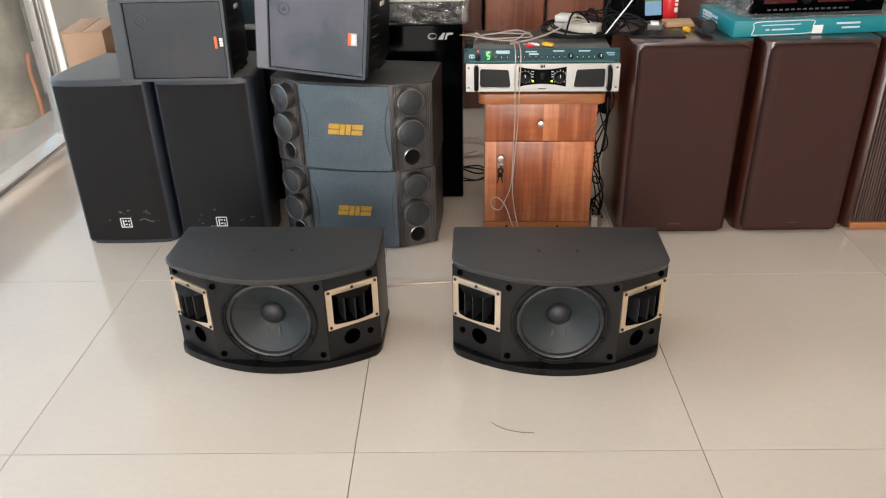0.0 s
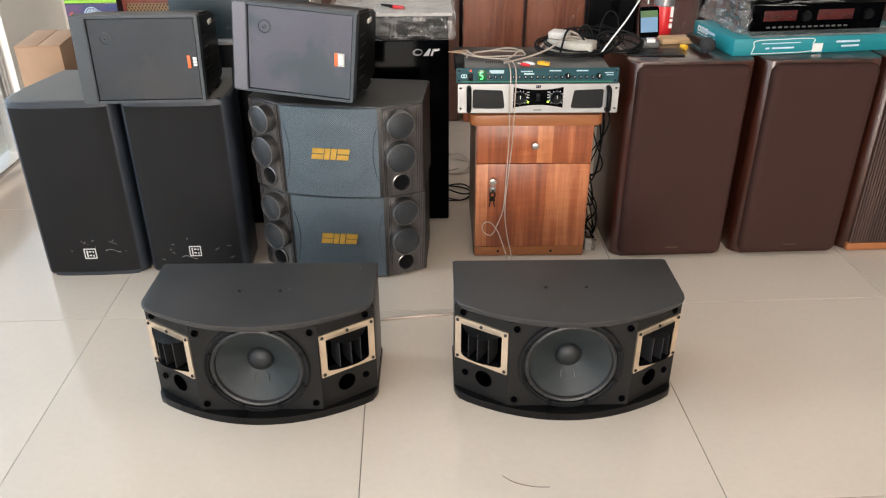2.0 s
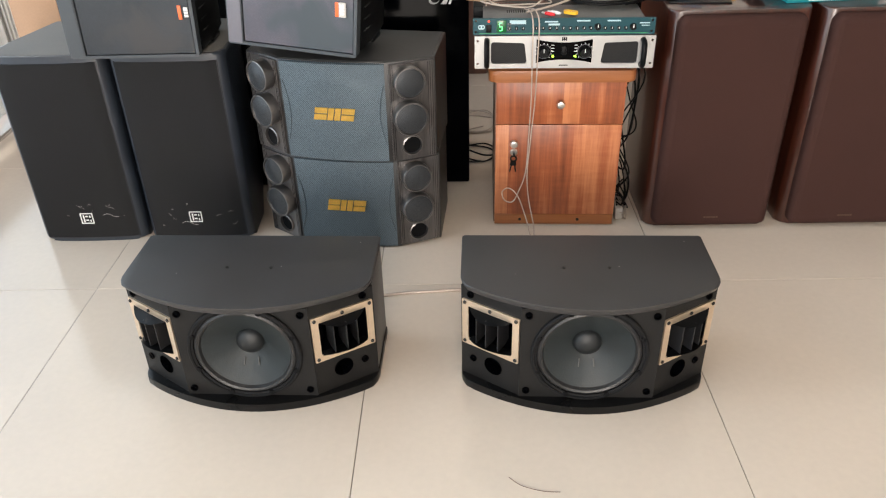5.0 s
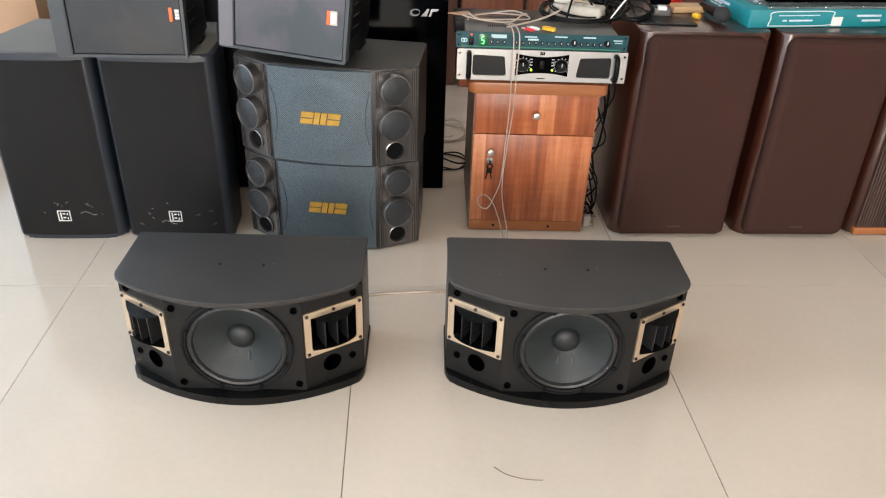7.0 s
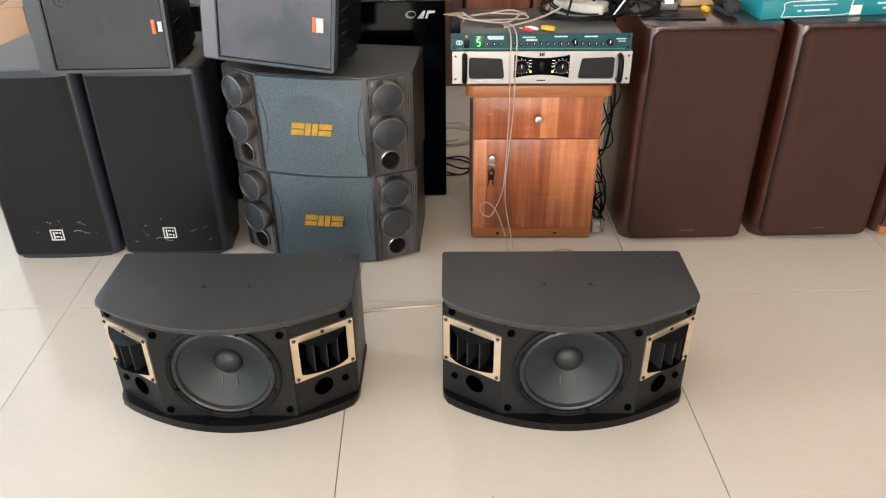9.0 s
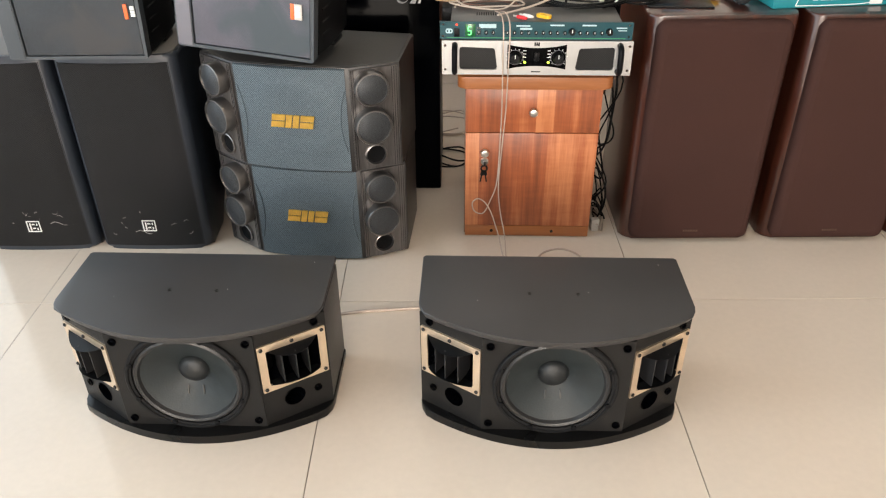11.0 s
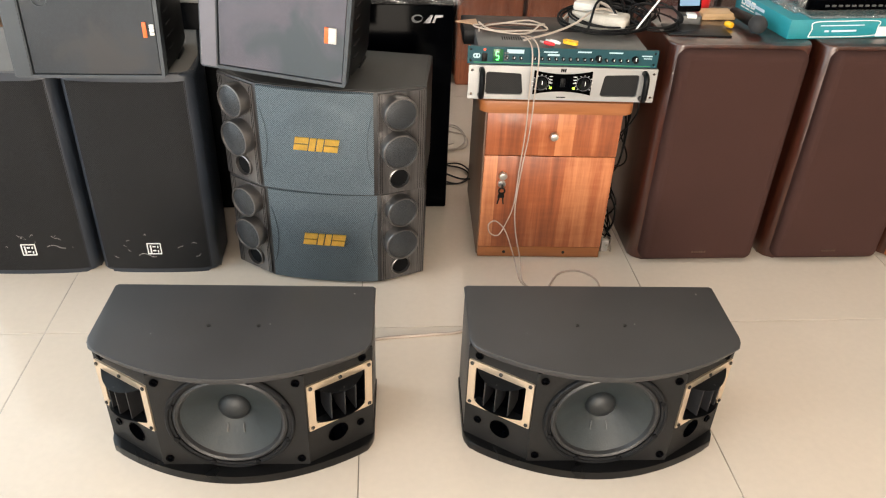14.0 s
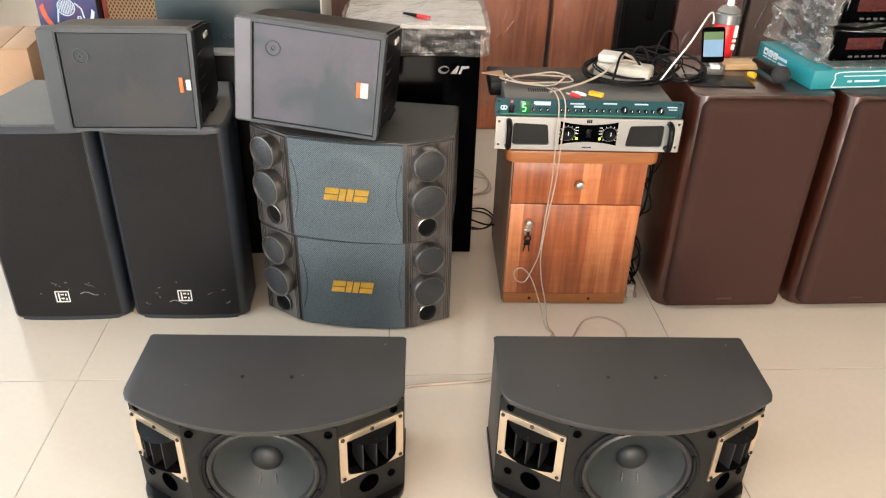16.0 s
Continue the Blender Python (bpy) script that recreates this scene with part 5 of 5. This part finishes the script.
def tangle(cx, cy, cz, w, d, h, turns, r, mat, label):
    pts, a = [], rnd.random() * 6
    for i in range(turns * 7):
        a += 0.9 + rnd.random() * 0.25
        q = 0.65 + 0.35 * rnd.random()
        pts.append((cx + w * q * math.cos(a), cy + d * q * math.sin(a), cz + r + h * abs(math.sin(a * 0.5 + i * 0.13)) * rnd.random()))
    return cable(pts, r, mat, label)


def coil(cx, cy, cz, w, d, lift, turns, r, mat, label):
    """Loose flat loops, higher at the back."""
    pts = []
    for i in range(turns * 10 + 4):
        a = -1.2 + i * 0.6283
        q = 1 + 0.12 * math.sin(i * 0.37) + rnd.uniform(-0.04, 0.04)
        pts.append((cx + w * q * math.cos(a) + 0.01 * math.sin(i * 0.21), cy + d * q * math.sin(a), cz + r + lift * (0.5 + 0.5 * math.sin(a)) * rnd.uniform(0.7, 1.0) + 0.0022 * i / 10))
    return cable(pts, r, mat, label)


coil(0.355, 2.745, 0.6645, 0.12, 0.072, 0.04, 3, 0.0034, PLASTIC, "thick black mains lead looped round a power strip")
coil(0.375, 2.765, 0.67, 0.105, 0.055, 0.05, 2, 0.0026, RUBBER, "thin black lead looped over a power strip")
coil(0.5, 2.76, 0.669, 0.07, 0.045, 0.045, 2, 0.003, RUBBER, "black lead coiled on a speaker")
coil(0.492, 2.73, 0.669, 0.06, 0.04, 0.03, 1, 0.0022, PLASTIC, "thin black lead lying in a loop on a speaker")
coil(0.44, 2.8, 0.669, 0.075, 0.045, 0.06, 2, 0.002, PLASTIC, "thin black lead in loose raised loops")
cable([(0.44, 2.8, 0.668), (0.452, 2.81, 0.74), (0.475, 2.82, 0.775), (0.5, 2.815, 0.765), (0.512, 2.8, 0.71), (0.53, 2.785, 0.67)], 0.0022, PLASTIC, "thin black lead standing up in an arch")
cable([(0.3, 2.69, 0.669), (0.31, 2.705, 0.7), (0.325, 2.73, 0.732), (0.35, 2.75, 0.738), (0.378, 2.75, 0.715), (0.392, 2.735, 0.69), (0.405, 2.71, 0.669)], 0.0034, PLASTIC, "black lead arching over a power strip")
cable([(0.37, 2.81, 0.67), (0.385, 2.81, 0.72), (0.402, 2.805, 0.735), (0.42, 2.8, 0.715), (0.425, 2.79, 0.68)], 0.0045, PLASTIC, "thick black lead bent into a hoop")
cable([(0.26, 2.8, 0.67), (0.3, 2.815, 0.705), (0.35, 2.81, 0.716), (0.392, 2.78, 0.7), (0.414, 2.74, 0.682), (0.412, 2.7, 0.668)], 0.0042, CREAM, "thick cream lead bent round a power strip")
tangle(0.1, 2.7, LID, 0.11, 0.03, 0.03, 2, 0.0022, CREAM, "cream audio lead bundled on the effects unit")
tangle(0.1, 2.715, LID, 0.1, 0.025, 0.015, 2, 0.002, DULLBROWN, "brown twisted lead on the effects unit")
cable([(0.425, 2.69, 0.668), (0.465, 2.715, 0.712), (0.515, 2.745, 0.765), (0.555, 2.78, 0.81), (0.576, 2.805, 0.826), (0.592, 2.822, 0.828), (0.601, 2.829, 0.814), (0.603, 2.829, 0.796)], 0.0024, WHITE, "white charging cable arching to a phone")
cable([(0.12, 2.62, 0.668), (0.2, 2.66, 0.675), (0.27, 2.7, 0.69), (0.33, 2.74, 0.715), (0.39, 2.76, 0.7), (0.42, 2.72, 0.672)], 0.003, CREAM, "cream mains cable of a power strip")
for dx in (0.0, 0.013):
    cable([(0.115 + dx, 2.64, 0.672), (0.127 + dx, 2.595, 0.676), (0.131 + dx, 2.548, 0.655), (0.132 + dx, 2.545, 0.56), (0.134 + dx * 1.1, 2.55, 0.45), (0.135 + dx, 2.585, 0.32), (0.13 + dx * 1.6, 2.592, 0.2),
           (0.112 + dx * 2.5, 2.59, 0.14), (0.093 + dx * 2, 2.585, 0.105), (0.068 + dx, 2.585, 0.112), (0.062 + dx, 2.586, 0.14), (0.083 + dx, 2.588, 0.15), (0.11 + dx, 2.575, 0.125), (0.135 + dx, 2.545, 0.06), (0.15 + dx, 2.505, 0.006), (0.165 + dx, 2.47, 0.003)] if dx == 0 else
          [(0.115 + dx, 2.64, 0.672), (0.128 + dx, 2.595, 0.678), (0.134 + dx, 2.546, 0.656), (0.133 + dx, 2.543, 0.56), (0.132 + dx, 2.55, 0.45), (0.128 + dx, 2.583, 0.32), (0.122 + dx, 2.59, 0.2), (0.128 + dx, 2.58, 0.12), (0.142 + dx, 2.545, 0.05), (0.158, 2.505, 0.006), (0.17, 2.47, 0.003)],
          0.0018, CLEARWIRE, "clear-jacketed speaker wire hanging down the cabinet")
cable([(0.165, 2.47, 0.003), (0.19, 2.41, 0.003), (0.22, 2.45, 0.003), (0.27, 2.53, 0.003), (0.33, 2.545, 0.003), (0.375, 2.5, 0.003), (0.37, 2.42, 0.003), (0.33, 2.2, 0.003), (0.3, 2.08, 0.003)], 0.0026, CLEARWIRE, "clear speaker wire looped on the floor")
cable([(0.165, 2.465, 0.003), (0.1, 2.36, 0.004), (-0.03, 2.277, 0.004), (-0.13, 2.262, 0.004), (-0.265, 2.247, 0.004), (-0.4, 2.2, 0.003), (-0.47, 2.1, 0.003)], 0.004, CLEARWIRE, "clear speaker wire crossing the floor between speakers")
for tip, mat in (((0.168, 2.6), RED), ((0.185, 2.612), WHITE)):
    plug = thing("audio_plug", pose(tip[0], tip[1], LID + 0.006, 0, 0, -40), "small audio plug lying on the effects unit", "plug")
    part("shell", lathe([(0, 0.0), (0.0045, 0.001), (0.005, 0.018), (0.003, 0.03), (0, 0.031)], 12, "x"), mat, plug)
    part("tip", lathe([(0, -0.012), (0.0025, -0.011), (0.003, 0.001), (0, 0.0015)], 10, "x"), CHROME, plug)
ring = thing("yellow_plug", pose(0.236, 2.6, LID + 0.007, 0, 0, -35), "yellow plastic loop plug lying on the effects unit", "plug")
part("loop", board(rect(-0.02, 0.02, -0.009, 0.009, 0.008), [rect(-0.012, 0.004, -0.005, 0.005, 0.004)], -0.004, 0.004), YELLOW, ring, "", pose(0, 0, 0, 90, 0, 0))
solo("flat_black_box", box(-0.22, 0.22, -0.06, 0.08, 0, 0.04, 0.004), PLASTIC, "flat black equipment box behind the effects unit", "box", pose(0.2, 2.785, 0.617, 0, 0, -2))
solo("card_scrap", prism([(-0.03, 0.0), (0.03, -0.03), (0.03, 0.025)], 0, 0.003), CARD, "torn triangle of brown card", "card", pose(-0.01, 2.8, 0.6575, 0, 0, 0))
tangle(-0.0, 3.45, 0, 0.13, 0.12, 0.02, 3, 0.0025, CREAM, "cream cable coiled on the floor")
tangle(0.0, 3.15, 0, 0.09, 0.08, 0.015, 2, 0.003, PLASTIC, "black mains cable loose on the floor")
cable([(-0.03, 3.0, 0.09), (0.02, 2.99, 0.075), (0.06, 2.97, 0.085), (0.1, 2.96, 0.1)], 0.0032, PLASTIC, "black cable strung behind a cabinet")
for k in range(6):
    pts = [(0.41 + rnd.uniform(0, 0.04), 2.93, rnd.uniform(0.45, 0.6))]
    for z in (0.42, 0.3, 0.17, 0.07):
        pts.append((0.445 + rnd.uniform(-0.025, 0.04), 2.78 + rnd.uniform(-0.1, 0.08), z + rnd.uniform(-0.06, 0.06)))
    pts += [(0.45 + rnd.uniform(-0.02, 0.03), 2.76 + rnd.uniform(-0.06, 0.06), 0.004), (0.46, 2.9, 0.004)]
    cable(pts, 0.0024 if k % 2 else 0.003, PLASTIC if k % 3 else RUBBER, "black cable hanging behind the cabinet")
tangle(0.455, 2.78, 0, 0.03, 0.09, 0.12, 3, 0.0024, RUBBER, "black cables tangled beside a cabinet")
tangle(0.45, 2.7, 0, 0.02, 0.06, 0.05, 2, 0.0022, CREAM, "pale cable bundle beside a cabinet")
solo("wall_plug", box(-0.012, 0.012, -0.01, 0.01, 0, 0.04, 0.003), PAPER, "small grey plug standing beside the cabinet", "plug", pose(0.437, 2.66, 0, 0, 0, 5))
cable([(0.02, 1.6, 0.0008), (0.045, 1.578, 0.0008), (0.085, 1.564, 0.0008), (0.12, 1.561, 0.0008)], 0.0006, DULLBROWN, "fine brown strand lying on the tiles", "loose_strand")

# ---- shop front and the street outside ----
GLASS = clear("shop_glass", (0.95, 0.97, 0.96), 0.0, 0.02, 0.02)
MARBLE = material("polished_marble", (0.55, 0.55, 0.53), 0.12, 0, 0.1, 6, 90, 0.02)
FRAME = material("grey_aluminium", (0.5, 0.5, 0.49), 0.3, 0.6, 0.06)
CONCRETE = material("stained_concrete", (0.3, 0.27, 0.22), 0.85, 0, 0.6, 6, 60, 0.6)
PAVING = material("pink_paving", (0.42, 0.33, 0.29), 0.8, 0, 0.2, 4, 120, 0.4)
FACADE = material("pale_render", (0.55, 0.52, 0.48), 0.8, 0, 0.15, 1, 30, 0.3)


def glazing(name, m, length, label):
    t = thing(name, m, label, "window", kind="structure")
    n = round(length / 1.7)
    for i in range(n):
        a, b = length * i / n + 0.03, length * (i + 1) / n - 0.03
        p = part("pane", box(a, b, -0.005, 0.005, 0.03, 2.75, 0.001, 1), GLASS, t, "clear glass pane", smooth=False)
        p.visible_shadow = False
    for i in range(n + 1):
        x = length * i / n
        part("post", box(x - 0.016, x + 0.016, -0.03, 0.03, 0.0, 2.78, 0.003), FRAME, t, "grey aluminium post")
        if i in (n,):
            part("post_bead", box(x - 0.042, x - 0.024, -0.02, 0.02, 0.0, 2.78, 0.002), FRAME, t)
    part("head_rail", box(-0.03, length + 0.03, -0.04, 0.04, 2.78, 3.12, 0.003), FRAME, t)
    return t


glazing("window_1", pose(X0 - 0.06, Y0, 0, 0, 0, 90), 3.77 - Y0, "full-height glazed shop front with grey metal frames")
glazing("window_2", pose(X0, Y0 - 0.06, 0), X1 - X0, "glazed shop entrance with grey metal frames")
solo("trim_sill", box(X0 - 0.3, X0 - 0.002, Y0 - 0.3, 4.2, -0.14, 0.004, 0.004), MARBLE, "polished pale grey marble threshold", "sill", kind="structure")
solo("ground", box(-60, 60, -60, 60, -0.4, -0.14, 0), PAVING, "pinkish paved ground outside", "ground", kind="structure", smooth=False)
pole = thing("concrete_pole", pose(-2.58, 4.42, -0.14), "round stained concrete pole on the pavement", "pole")
part("shaft", lathe([(0, 0), (0.17, 0), (0.168, 0.1), (0.162, 0.6), (0.16, 2.0), (0.15, 5.0), (0, 5.0)], 28, "z"), CONCRETE, pole)
part("hose", tube([(0.2, -0.1, 0.0), (0.205, -0.1, 0.15), (0.195, -0.1, 0.3), (0.21, -0.1, 0.4)], 0.011, 8), material("orange_hose", (0.5, 0.2, 0.1), 0.5), pole, "faded orange hose beside the pole")
kerb = solo("planter_kerb", prism([(-2.2, -0.2), (2.6, -0.2), (2.6, 0.25), (-2.2, 0.25)], 0, 0.26, 0.02, 2), material("mossy_concrete", (0.11, 0.12, 0.07), 0.9, 0, 0.5, 7, 60, 0.6), "low mossy concrete kerb by the pavement", "kerb", pose(-5.4, 6.2, -0.14, 0, 0, 12))
seat = thing("metal_stool", pose(-3.55, 5.35, -0.14, 0, 0, 20), "dark grey metal stool standing on the pavement", "stool")
part("seat", box(-0.19, 0.19, -0.17, 0.17, 0.44, 0.49, 0.012, 3), BLUEBLACK, seat, "dark padded seat")
for x in (-0.16, 0.16):
    for y in (-0.14, 0.14):
        part("leg", tube([(x, y, 0.445), (x * 1.1, y * 1.1, 0.2), (x * 1.2, y * 1.2, 0.0)], 0.011, 8, 3), SCREW, seat)
    part("stretcher", tube([(x * 1.12, -0.157, 0.17), (x * 1.12, 0.0, 0.17), (x * 1.12, 0.157, 0.17)], 0.007, 6, 2), SCREW, seat)
house = thing("far_building", pose(-14, 8, -0.14), "pale rendered building across the street", "building")
part("wall", box(-4, 0, -16, 16, 0, 7, 0.01), FACADE, house)
part("roof", box(-4.3, 0.4, -16.3, 16.3, 7, 7.4, 0.02), CONCRETE, house)
for j in range(8):
    for z in (0.4, 3.8):
        y = -14 + j * 4
        w = part("window", box(0.0, 0.06, y - 0.9, y + 0.9, z, z + 2.1, 0.01), FRAME, house)
        part("pane", box(0.062, 0.07, y - 0.8, y + 0.8, z + 0.1, z + 2.0, 0), GLOSSBLACK, w, smooth=False)

# ---- floor tiles ----
# Paler strip in the joint at x = -1.1.
part("joint_fill", box(-1.1014, -1.0986, -1.0, 2.6, -0.004, -0.0006, 0), material("pale_joint", (0.36, 0.32, 0.275), 0.85, 0, 0.45, 14, 90, 0.1), floor, "pale strip along the joint", smooth=False)
S = 0.8
tile_mesh = {}
for i in range(-3, 6):
    for j in range(-10, 6):
        x0, y0 = -0.3 + S * i, 1.5 + S * j
        a, b, c, d = max(x0 + 0.001, X0), min(x0 + S - 0.001, X1), max(y0 + 0.001, Y0), min(y0 + S - 0.001, Y1)
        if b - a < 0.02 or d - c < 0.02:
            continue
        key = (round(b - a, 3), round(d - c, 3))
        if key not in tile_mesh:
            tile_mesh[key] = mesh_of("tile", box(-key[0] / 2, key[0] / 2, -key[1] / 2, key[1] / 2, -0.008, 0.0, 0.0008, 1), TILE)
        ob = new("tile", tile_mesh[key])
        ob.parent = floor
        ob.location = ((a + b) / 2, (c + d) / 2, 0)
